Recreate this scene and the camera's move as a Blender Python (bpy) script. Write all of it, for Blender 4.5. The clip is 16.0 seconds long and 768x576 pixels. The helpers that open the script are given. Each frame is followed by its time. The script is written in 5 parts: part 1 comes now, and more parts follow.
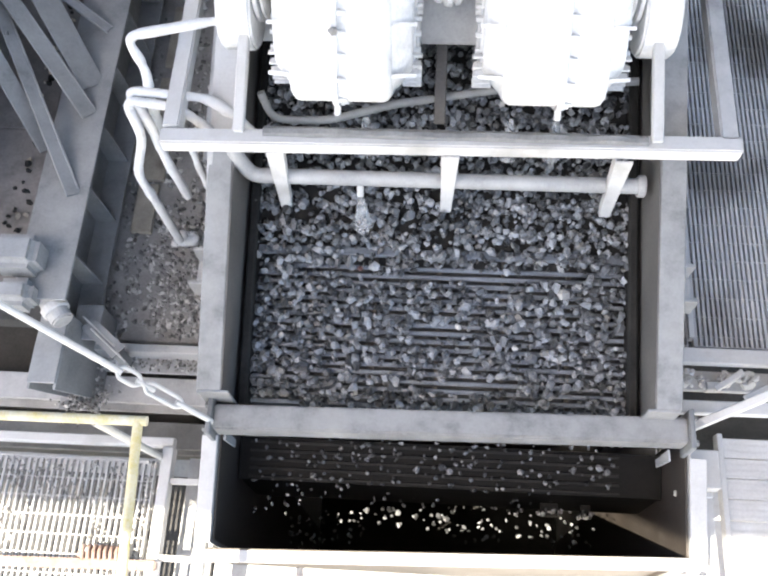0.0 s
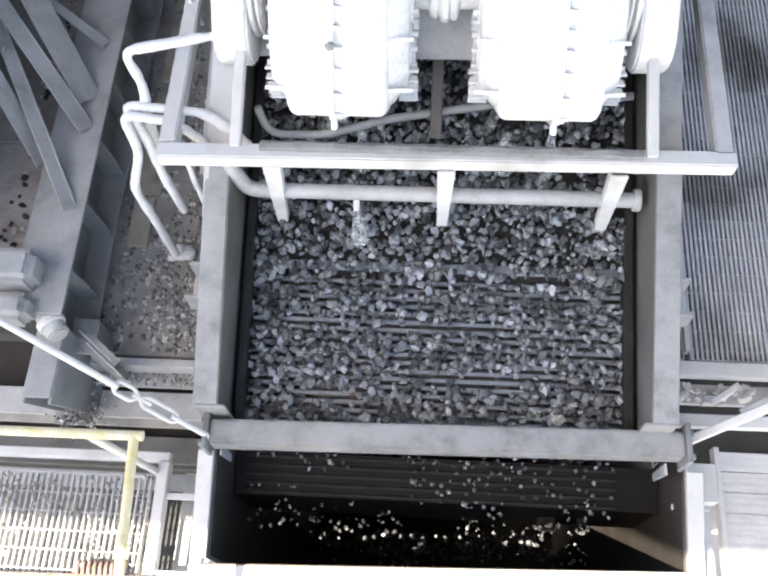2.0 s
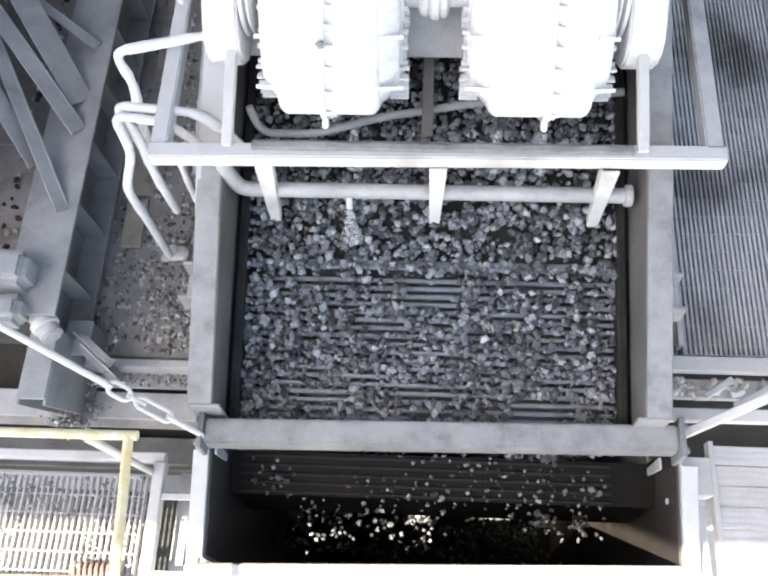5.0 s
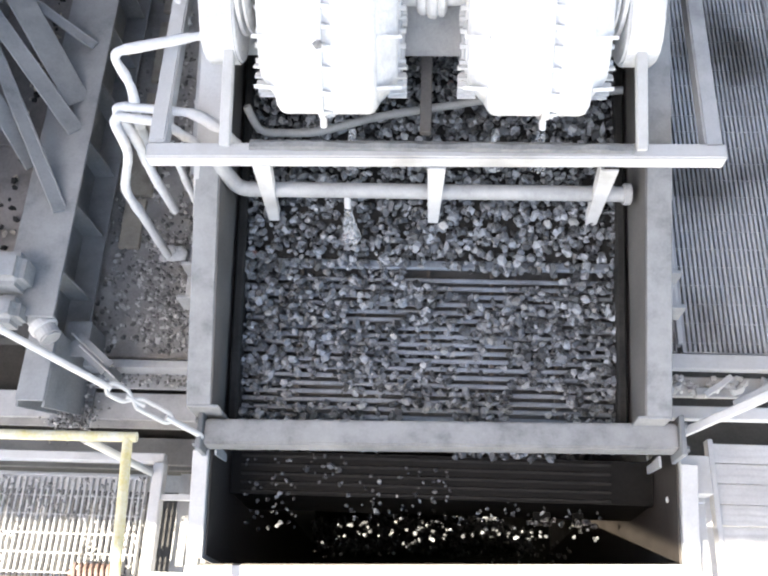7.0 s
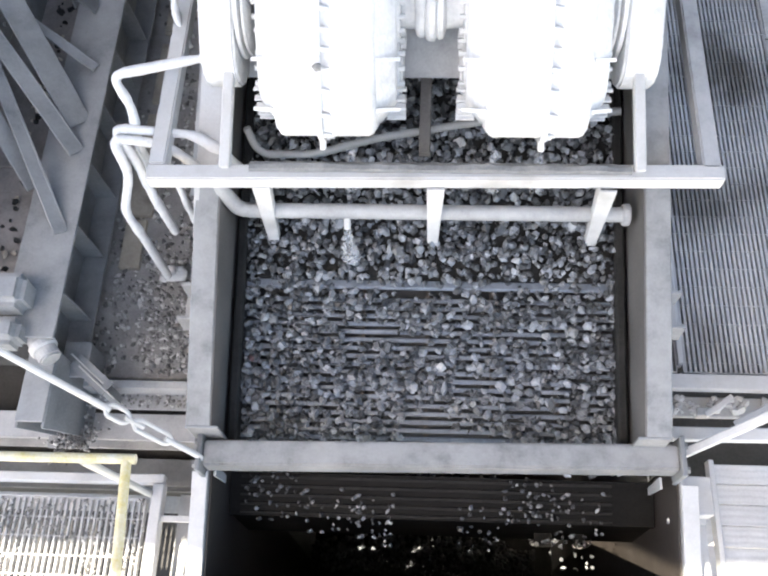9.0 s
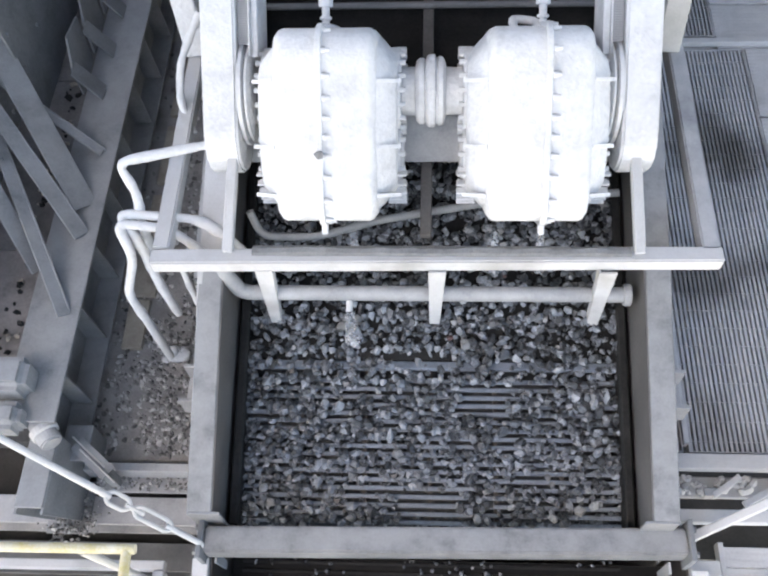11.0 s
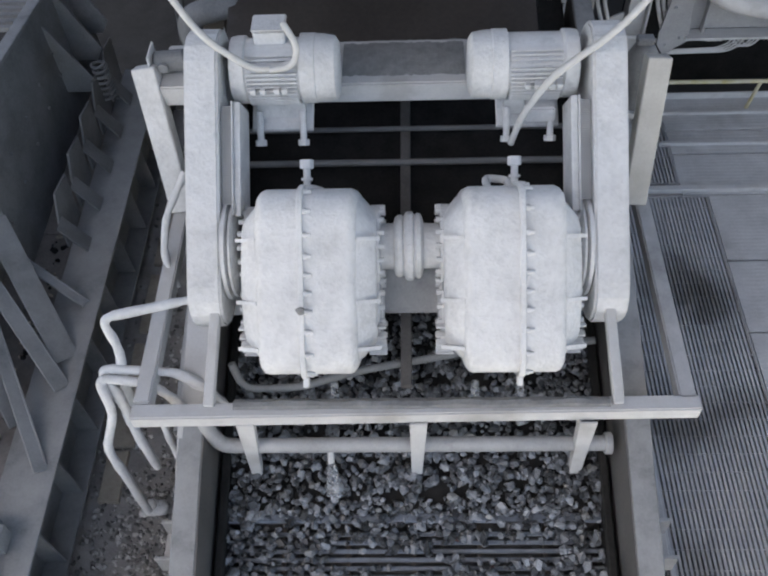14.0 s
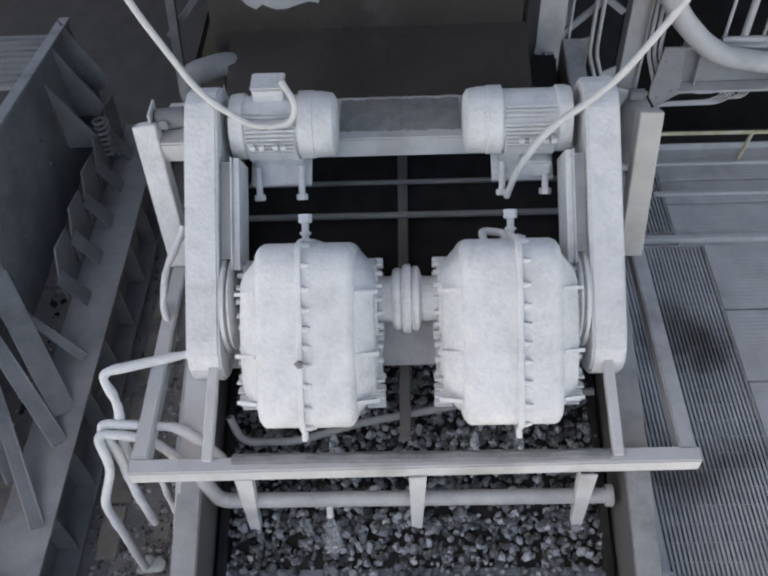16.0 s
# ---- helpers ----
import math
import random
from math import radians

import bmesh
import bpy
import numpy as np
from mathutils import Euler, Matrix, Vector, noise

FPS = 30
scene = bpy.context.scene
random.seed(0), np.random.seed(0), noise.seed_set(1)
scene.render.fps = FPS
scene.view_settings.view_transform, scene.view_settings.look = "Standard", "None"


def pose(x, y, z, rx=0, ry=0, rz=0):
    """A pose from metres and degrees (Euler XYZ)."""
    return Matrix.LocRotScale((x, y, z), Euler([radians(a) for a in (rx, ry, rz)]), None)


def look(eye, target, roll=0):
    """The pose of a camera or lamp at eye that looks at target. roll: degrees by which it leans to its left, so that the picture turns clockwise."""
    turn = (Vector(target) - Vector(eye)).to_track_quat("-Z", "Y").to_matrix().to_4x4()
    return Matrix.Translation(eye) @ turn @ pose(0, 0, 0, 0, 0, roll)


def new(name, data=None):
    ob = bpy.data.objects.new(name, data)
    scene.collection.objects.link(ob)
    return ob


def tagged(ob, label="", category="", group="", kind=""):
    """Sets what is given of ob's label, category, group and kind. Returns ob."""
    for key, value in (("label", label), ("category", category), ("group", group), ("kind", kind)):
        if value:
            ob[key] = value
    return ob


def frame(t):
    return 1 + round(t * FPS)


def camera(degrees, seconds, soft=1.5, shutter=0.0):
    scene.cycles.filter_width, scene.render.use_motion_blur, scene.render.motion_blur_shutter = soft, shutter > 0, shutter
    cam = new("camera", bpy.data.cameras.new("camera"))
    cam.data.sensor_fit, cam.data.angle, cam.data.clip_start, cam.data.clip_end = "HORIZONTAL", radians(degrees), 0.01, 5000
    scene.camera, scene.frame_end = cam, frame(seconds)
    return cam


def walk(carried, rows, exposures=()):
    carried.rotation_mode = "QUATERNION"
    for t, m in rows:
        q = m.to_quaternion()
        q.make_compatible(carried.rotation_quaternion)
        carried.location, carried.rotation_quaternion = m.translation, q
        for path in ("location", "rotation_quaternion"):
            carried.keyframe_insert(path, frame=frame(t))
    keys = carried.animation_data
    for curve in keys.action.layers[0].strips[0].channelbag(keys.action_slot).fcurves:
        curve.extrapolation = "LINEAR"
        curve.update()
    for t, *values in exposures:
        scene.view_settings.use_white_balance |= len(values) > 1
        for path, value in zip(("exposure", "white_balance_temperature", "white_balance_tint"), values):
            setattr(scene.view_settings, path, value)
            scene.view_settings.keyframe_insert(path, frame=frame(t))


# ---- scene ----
# ---------- camera ----------
cam = camera(48.0, 16.0, soft=2.3)
PATH = [
    (0.0, pose(-0.014, -0.059, 4.693, 23.32, 2.36, 3.30)),
    (0.5, pose(-0.020, -0.061, 4.690, 23.15, 2.34, 3.10)),
    (1.0, pose(-0.018, -0.058, 4.689, 23.03, 2.46, 3.02)),
    (1.5, pose(-0.009, -0.064, 4.689, 23.23, 2.39, 3.05)),
    (2.0, pose(-0.019, -0.055, 4.698, 24.16, 2.11, 3.13)),
    (2.5, pose(-0.013, -0.059, 4.700, 24.74, 2.11, 2.98)),
    (3.0, pose(-0.009, -0.059, 4.701, 24.66, 1.95, 2.88)),
    (3.5, pose(-0.010, -0.067, 4.701, 24.75, 1.99, 2.81)),
    (4.0, pose(-0.006, -0.079, 4.695, 24.69, 2.07, 2.59)),
    (6.5, pose(-0.004, -0.065, 4.698, 23.71, 2.16, 2.32)),
    (7.0, pose(-0.007, -0.060, 4.696, 24.03, 2.14, 2.17)),
    (7.5, pose(-0.013, -0.057, 4.698, 24.26, 2.04, 2.18)),
    (8.0, pose(-0.008, -0.058, 4.701, 24.37, 2.08, 2.37)),
    (10.5, pose(0.018, 0.019, 4.740, 27.94, 2.60, 1.79)),
    (11.0, pose(0.008, 0.038, 4.759, 29.33, 2.63, 1.90)),
    (11.5, pose(0.002, 0.046, 4.776, 30.71, 2.56, 1.77)),
    (12.0, pose(0.016, 0.045, 4.786, 31.94, 2.53, 1.43)),
    (12.5, pose(0.015, 0.058, 4.801, 33.71, 2.11, 1.60)),
    (13.0, pose(0.021, 0.080, 4.818, 35.10, 2.24, 1.20)),
    (13.5, pose(0.007, 0.103, 4.851, 36.68, 2.17, 0.82)),
    (14.0, pose(0.011, 0.118, 4.866, 37.69, 1.97, 0.59)),
    (14.5, pose(0.018, 0.120, 4.877, 39.10, 2.10, 0.47)),
    (15.0, pose(0.013, 0.125, 4.886, 39.92, 2.06, 0.28)),
    (15.5, pose(0.016, 0.124, 4.897, 40.73, 2.27, 0.33)),
    (16.0, pose(0.016, 0.124, 4.901, 40.83, 2.16, 0.24)),
]
EXPO = [(0.0, 2.18), (8.2, 2.19), (10.5, 2.18), (11.0, 1.92), (11.5, 1.64), (12.0, 1.42), (13.0, 1.22), (14.5, 1.10), (16.0, 1.08)]
walk(cam, PATH, [(t, e + 0.14, 7400 if t < 10.6 else 7250, 10) for t, e in EXPO])

# ---------- light ----------
SUN_EL, SUN_AZ = 64.5, 238.0      # elevation; azimuth from +y, clockwise towards +x
world = bpy.data.worlds.new("sky")
scene.world = world
world.use_nodes = True
wn = world.node_tree
sky = wn.nodes.new("ShaderNodeTexSky")
sky.sky_type = "NISHITA"
sky.sun_disc = False
sky.sun_elevation = radians(SUN_EL)
sky.sun_rotation = radians(SUN_AZ)
sky.air_density, sky.dust_density = 1.0, 2.5
wn.links.new(sky.outputs[0], wn.nodes["Background"].inputs[0])
wn.nodes["Background"].inputs[1].default_value = 0.13
sun_dir = Vector((math.sin(radians(SUN_AZ)) * math.cos(radians(SUN_EL)), math.cos(radians(SUN_AZ)) * math.cos(radians(SUN_EL)), math.sin(radians(SUN_EL))))
sun = new("sun", bpy.data.lights.new("sun", "SUN"))
sun.data.energy, sun.data.angle, sun.data.color = 4.5, radians(0.3), (1.0, 0.95, 0.87)
sun.matrix_world = look(tuple(sun_dir * 50), (0, 0, 0))


# ---------- materials ----------
def material(name, dark, light, rough=0.7, metal=0.0, scale=6.0, fine=90.0, bump=0.25, stain=None, stain_amount=0.35, dust=None, dust_amount=0.0, random_tone=0.0, grain_depth=0.004, fixed=False, ribs=0.0):
    m = bpy.data.materials.new(name)
    m.use_nodes = True
    t = m.node_tree
    n, l = t.nodes, t.links
    bsdf = n["Principled BSDF"]
    co = n.new("ShaderNodeTexCoord")
    a = n.new("ShaderNodeTexNoise")
    a.inputs["Scale"].default_value, a.inputs["Detail"].default_value, a.inputs["Roughness"].default_value = scale, 6, 0.62
    b = n.new("ShaderNodeTexNoise")
    b.inputs["Scale"].default_value, b.inputs["Detail"].default_value = fine, 4
    info = n.new("ShaderNodeObjectInfo")
    where = n.new("ShaderNodeNewGeometry").outputs["Position"] if fixed else co.outputs["Object"]
    for tex in (a, b):
        l.new(where, tex.inputs["Vector"])
    mix = n.new("ShaderNodeMix")
    mix.data_type = "RGBA"
    mix.inputs[6].default_value, mix.inputs[7].default_value = (*dark, 1), (*light, 1)
    add = n.new("ShaderNodeMath")
    add.operation = "MULTIPLY_ADD"
    l.new(b.outputs[0], add.inputs[0])
    add.inputs[1].default_value = 0.5
    l.new(a.outputs[0], add.inputs[2])
    ramp = n.new("ShaderNodeMapRange")
    ramp.inputs[1].default_value, ramp.inputs[2].default_value = 0.5, 1.0
    l.new(add.outputs[0], ramp.inputs[0])
    l.new(ramp.outputs[0], mix.inputs[0])
    colour = mix.outputs[2]
    if stain:
        s = n.new("ShaderNodeTexNoise")
        s.inputs["Scale"].default_value, s.inputs["Detail"].default_value = scale * 0.45, 8
        off = n.new("ShaderNodeVectorMath")
        off.inputs[1].default_value = (3.1, 7.7, 1.9)
        l.new(where, off.inputs[0])
        l.new(off.outputs[0], s.inputs["Vector"])
        r = n.new("ShaderNodeMapRange")
        r.inputs[1].default_value, r.inputs[2].default_value, r.inputs[4].default_value = 0.55, 0.72, stain_amount
        l.new(s.outputs[0], r.inputs[0])
        k = n.new("ShaderNodeMix")
        k.data_type = "RGBA"
        l.new(r.outputs[0], k.inputs[0])
        l.new(colour, k.inputs[6])
        k.inputs[7].default_value = (*stain, 1)
        colour = k.outputs[2]
    if dust:
        g = n.new("ShaderNodeNewGeometry")
        sep = n.new("ShaderNodeSeparateXYZ")
        l.new(g.outputs["Normal"], sep.inputs[0])
        r = n.new("ShaderNodeMapRange")
        r.inputs[1].default_value, r.inputs[2].default_value, r.inputs[4].default_value = 0.2, 0.9, dust_amount
        l.new(sep.outputs[2], r.inputs[0])
        q = n.new("ShaderNodeMath")
        q.operation = "MULTIPLY"
        l.new(r.outputs[0], q.inputs[0])
        u = n.new("ShaderNodeMapRange")
        u.inputs[1].default_value, u.inputs[2].default_value = 0.3, 0.6
        l.new(a.outputs[0], u.inputs[0])
        l.new(u.outputs[0], q.inputs[1])
        k = n.new("ShaderNodeMix")
        k.data_type = "RGBA"
        l.new(q.outputs[0], k.inputs[0])
        l.new(colour, k.inputs[6])
        k.inputs[7].default_value = (*dust, 1)
        colour = k.outputs[2]
    if random_tone:
        h = n.new("ShaderNodeHueSaturation")
        v = n.new("ShaderNodeMapRange")
        v.inputs[3].default_value, v.inputs[4].default_value = 1 - random_tone, 1 + random_tone
        isl = n.new("ShaderNodeNewGeometry")
        both = n.new("ShaderNodeMath")
        both.operation = "ADD"
        l.new(isl.outputs["Random Per Island"], both.inputs[0])
        l.new(info.outputs["Random"], both.inputs[1])
        fr = n.new("ShaderNodeMath")
        fr.operation = "FRACT"
        l.new(both.outputs[0], fr.inputs[0])
        po = n.new("ShaderNodeMath")
        po.operation = "POWER"
        po.inputs[1].default_value = 1.8
        l.new(fr.outputs[0], po.inputs[0])
        l.new(po.outputs[0], v.inputs[0])
        l.new(v.outputs[0], h.inputs["Value"])
        l.new(colour, h.inputs["Color"])
        colour = h.outputs[0]
    l.new(colour, bsdf.inputs["Base Color"])
    bsdf.inputs["Metallic"].default_value = metal
    rr = n.new("ShaderNodeMapRange")
    rr.inputs[3].default_value, rr.inputs[4].default_value = max(rough - 0.12, 0.05), min(rough + 0.12, 1)
    l.new(a.outputs[0], rr.inputs[0])
    l.new(rr.outputs[0], bsdf.inputs["Roughness"])
    bp = n.new("ShaderNodeBump")
    bp.inputs["Strength"].default_value, bp.inputs["Distance"].default_value = bump, grain_depth
    l.new(add.outputs[0], bp.inputs["Height"])
    if ribs:
        wv = n.new("ShaderNodeTexWave")
        wv.bands_direction = "Y"
        wv.inputs["Scale"].default_value, wv.inputs["Distortion"].default_value, wv.inputs["Detail"].default_value = ribs, 2.5, 2
        l.new(where, wv.inputs["Vector"])
        b2 = n.new("ShaderNodeBump")
        b2.inputs["Strength"].default_value, b2.inputs["Distance"].default_value = 0.22, 0.008
        l.new(wv.outputs[1], b2.inputs["Height"])
        l.new(bp.outputs[0], b2.inputs["Normal"])
        bp = b2
    l.new(bp.outputs[0], bsdf.inputs["Normal"])
    return m


WHITE = material("dusty_white_paint", (0.54, 0.545, 0.545), (0.75, 0.752, 0.75), 0.85, scale=7, fine=42, bump=1.0, stain=(0.50, 0.50, 0.49), stain_amount=0.35, dust=(0.68, 0.68, 0.675), dust_amount=0.5, grain_depth=0.010)
FRAME = material("dusty_frame_paint", (0.50, 0.50, 0.50), (0.62, 0.62, 0.61), 0.8, scale=8, fine=80, bump=0.6, stain=(0.30, 0.29, 0.27), stain_amount=0.6, dust=(0.36, 0.35, 0.34), dust_amount=0.45)
GREY = material("dusty_grey_steel", (0.26, 0.264, 0.268), (0.42, 0.425, 0.43), 0.7, scale=4, fine=80, bump=0.35, stain=(0.21, 0.205, 0.20), stain_amount=0.55, dust=(0.52, 0.52, 0.515), dust_amount=0.55)
RIM = material("dull_rim_steel", (0.15, 0.152, 0.155), (0.26, 0.262, 0.265), 0.7, scale=7, fine=80, bump=0.5, stain=(0.36, 0.355, 0.34), stain_amount=0.5, dust=(0.34, 0.34, 0.34), dust_amount=0.5)
STEEL = material("dusty_mid_grey_steel", (0.165, 0.172, 0.18), (0.285, 0.295, 0.305), 0.75, scale=4, fine=70, bump=0.45, stain=(0.12, 0.115, 0.11), stain_amount=0.55, dust=(0.33, 0.335, 0.34), dust_amount=0.55)
DARKGREY = material("dark_grey_steel", (0.13, 0.136, 0.143), (0.24, 0.248, 0.256), 0.7, scale=4, fine=70, bump=0.35, stain=(0.06, 0.052, 0.045), stain_amount=0.5, dust=(0.2, 0.2, 0.2), dust_amount=0.5)
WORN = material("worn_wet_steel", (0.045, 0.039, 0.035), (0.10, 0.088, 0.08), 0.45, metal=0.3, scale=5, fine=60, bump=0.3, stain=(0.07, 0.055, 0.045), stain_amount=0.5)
DECK = material("wet_screen_steel", (0.125, 0.142, 0.168), (0.24, 0.268, 0.31), 0.42, metal=0.1, scale=9, fine=60, bump=0.25)
WETDARK = material("wet_dark_steel", (0.034, 0.037, 0.041), (0.066, 0.070, 0.077), 0.4, scale=9, fine=60, bump=0.3)
BROWN = material("rusty_brown_plate", (0.026, 0.022, 0.02), (0.05, 0.042, 0.037), 0.6, scale=2.5, fine=40, bump=0.3, stain=(0.19, 0.19, 0.19), stain_amount=0.6)
STONE = material("wet_grey_stone", (0.105, 0.112, 0.123), (0.27, 0.284, 0.302), 0.30, scale=18, fine=160, bump=0.5, random_tone=0.75)
PALE = material("pale_grey_stone", (0.27, 0.27, 0.27), (0.42, 0.42, 0.41), 0.5, scale=18, fine=160, bump=0.5, random_tone=0.5)
RED = material("reddish_stone", (0.13, 0.06, 0.06), (0.22, 0.12, 0.11), 0.45, scale=18, fine=160, bump=0.5, random_tone=0.4)
SPILL = material("dry_spilled_gravel", (0.27, 0.267, 0.26), (0.46, 0.455, 0.445), 0.85, scale=20, fine=150, bump=0.6, random_tone=0.65)
FLOOR = material("dusty_concrete", (0.20, 0.198, 0.195), (0.40, 0.39, 0.38), 0.85, scale=7, fine=110, bump=0.8, stain=(0.13, 0.11, 0.09), stain_amount=0.6, grain_depth=0.012)
CAKE = material("dark_caked_dust", (0.16, 0.16, 0.16), (0.27, 0.27, 0.268), 0.9, scale=14, fine=120, bump=0.9, grain_depth=0.012)
TANSHELF = material("dirty_pinkish_steel", (0.13, 0.122, 0.118), (0.23, 0.215, 0.208), 0.85, scale=9, fine=70, bump=0.5, stain=(0.07, 0.065, 0.06), stain_amount=0.7)
TAN = material("tan_timber", (0.30, 0.272, 0.225), (0.46, 0.42, 0.355), 0.85, scale=9, fine=70, bump=0.5, stain=(0.09, 0.08, 0.07), stain_amount=0.7)
GRATE = material("galvanised_grating", (0.34, 0.345, 0.35), (0.52, 0.525, 0.53), 0.6, metal=0.2, scale=3, fine=60, bump=0.2, stain=(0.09, 0.08, 0.07), stain_amount=0.8, dust=(0.46, 0.46, 0.46), dust_amount=0.35, fixed=True)
PLANK = material("dusty_plate_floor", (0.40, 0.40, 0.40), (0.54, 0.54, 0.535), 0.8, scale=5, fine=70, bump=0.4, stain=(0.22, 0.21, 0.20), stain_amount=0.6, fixed=True, ribs=9.0)
YELLOW = material("worn_yellow_paint", (0.50, 0.42, 0.16), (0.62, 0.60, 0.50), 0.6, scale=12, fine=80, bump=0.3, stain=(0.60, 0.60, 0.57), stain_amount=0.7)
CREAM = material("cream_paint", (0.44, 0.43, 0.40), (0.55, 0.54, 0.505), 0.7, scale=6, fine=80, bump=0.3, stain=(0.30, 0.28, 0.24), stain_amount=0.4)
CABLE = material("dusty_white_rope", (0.50, 0.50, 0.49), (0.62, 0.62, 0.60), 0.8, scale=20, fine=200, bump=0.6)
RUST = material("rusty_brown_steel", (0.16, 0.105, 0.085), (0.30, 0.22, 0.19), 0.85, scale=14, fine=90, bump=0.6, stain=(0.40, 0.37, 0.34), stain_amount=0.5)
DIM = material("dark_shade_floor", (0.035, 0.035, 0.035), (0.075, 0.074, 0.072), 0.85, scale=5, fine=60, bump=0.6)
# Rubber, and the near-black put where walls, apron and chute floor lie in shade.
BLACK = material("black_rubber_and_shade", (0.012, 0.012, 0.012), (0.032, 0.031, 0.03), 0.7, scale=6, fine=60, bump=0.3)
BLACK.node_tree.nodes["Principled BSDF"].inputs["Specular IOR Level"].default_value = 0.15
WETWALL = material("wet_worn_wall_steel", (0.085, 0.082, 0.080), (0.16, 0.153, 0.148), 0.55, scale=4, fine=60, bump=0.35, stain=(0.06, 0.05, 0.044), stain_amount=0.5)
# Darker than BLACK: shade in the chute put into the base colour.
SHADE_BLACK = material("painted_shade_black", (0.005, 0.005, 0.005), (0.013, 0.0125, 0.012), 0.6, scale=6, fine=60, bump=0.3)
SHADE_BLACK.node_tree.nodes["Principled BSDF"].inputs["Specular IOR Level"].default_value = 0.12
GROUND = material("pale_dusty_ground", (0.36, 0.35, 0.33), (0.52, 0.51, 0.49), 0.9, scale=0.8, fine=20, bump=0.7, grain_depth=0.03)
CLADDING = material("near_black_cladding", (0.02, 0.021, 0.023), (0.045, 0.046, 0.05), 0.7, scale=1.5, fine=30, bump=0.3)


def soak(m, centres, colour):
    """Dark soaked patches of ragged outline round given places (x, y, radius)."""
    n, l = m.node_tree.nodes, m.node_tree.links
    bsdf = n["Principled BSDF"]
    base = bsdf.inputs["Base Color"].links[0].from_socket
    pos = n.new("ShaderNodeNewGeometry").outputs["Position"]
    tex = n.new("ShaderNodeTexNoise")
    tex.inputs["Scale"].default_value, tex.inputs["Detail"].default_value = 5.0, 8
    l.new(pos, tex.inputs["Vector"])
    for x, y, r in centres:
        d = n.new("ShaderNodeVectorMath")
        d.operation = "DISTANCE"
        d.inputs[1].default_value = (x, y, 0)
        l.new(pos, d.inputs[0])
        add = n.new("ShaderNodeMath")
        add.operation = "MULTIPLY_ADD"
        l.new(tex.outputs[0], add.inputs[0])
        add.inputs[1].default_value = -r * 1.6
        l.new(d.outputs["Value"], add.inputs[2])
        k = n.new("ShaderNodeMapRange")
        k.inputs[1].default_value, k.inputs[2].default_value, k.inputs[3].default_value, k.inputs[4].default_value = -r * 0.3, r * 0.45, 0.75, 0.0
        l.new(add.outputs[0], k.inputs[0])
        mix = n.new("ShaderNodeMix")
        mix.data_type = "RGBA"
        l.new(k.outputs[0], mix.inputs[0])
        l.new(base, mix.inputs[6])
        mix.inputs[7].default_value = (*colour, 1)
        base = mix.outputs[2]
    l.new(base, bsdf.inputs["Base Color"])


soak(GRATE, [(1.89, 3.84, 0.3), (2.05, 3.71, 0.18), (1.65, 2.8, 0.24)], (0.10, 0.093, 0.085))


def spray_material():
    m = bpy.data.materials.new("water_spray")
    m.use_nodes = True
    n, l = m.node_tree.nodes, m.node_tree.links
    out, bsdf = n["Material Output"], n["Principled BSDF"]
    bsdf.inputs["Base Color"].default_value = (0.8, 0.82, 0.85, 1)
    bsdf.inputs["Roughness"].default_value = 0.6
    co, tex = n.new("ShaderNodeTexCoord"), n.new("ShaderNodeTexNoise")
    tex.inputs["Scale"].default_value, tex.inputs["Detail"].default_value = 22, 2
    l.new(co.outputs["Object"], tex.inputs["Vector"])
    r = n.new("ShaderNodeMapRange")
    r.inputs[1].default_value, r.inputs[2].default_value, r.inputs[3].default_value, r.inputs[4].default_value = 0.3, 0.75, 0.10, 0.40
    l.new(tex.outputs[0], r.inputs[0])
    tr, mx = n.new("ShaderNodeBsdfTransparent"), n.new("ShaderNodeMixShader")
    l.new(r.outputs[0], mx.inputs[0])
    l.new(tr.outputs[0], mx.inputs[1])
    l.new(bsdf.outputs[0], mx.inputs[2])
    l.new(mx.outputs[0], out.inputs[0])
    return m


SPRAY = spray_material()


# ---------- mesh helpers ----------
def box(bm, cx, cy, cz, sx, sy, sz, m=None):
    c = [bm.verts.new(((m @ Vector((x * sx / 2, y * sy / 2, z * sz / 2))) if m else Vector((x * sx / 2, y * sy / 2, z * sz / 2))) + Vector((cx, cy, cz)))
         for x in (-1, 1) for y in (-1, 1) for z in (-1, 1)]
    for q in ((0, 1, 3, 2), (4, 6, 7, 5), (0, 4, 5, 1), (2, 3, 7, 6), (0, 2, 6, 4), (1, 5, 7, 3)):
        bm.faces.new([c[i] for i in q])
    return bm


def bar(bm, p0, p1, w, h, up=(0, 0, 1)):
    """A box from p0 to p1: w across, h along up."""
    p0, p1 = Vector(p0), Vector(p1)
    f = (p1 - p0).normalized()
    s = f.cross(Vector(up)).normalized()
    u = s.cross(f)
    c = [bm.verts.new(p + s * (a * w / 2) + u * (b * h / 2)) for p in (p0, p1) for a in (-1, 1) for b in (-1, 1)]
    for q in ((0, 2, 3, 1), (4, 5, 7, 6), (0, 1, 5, 4), (2, 6, 7, 3), (0, 4, 6, 2), (1, 3, 7, 5)):
        bm.faces.new([c[i] for i in q])
    return bm


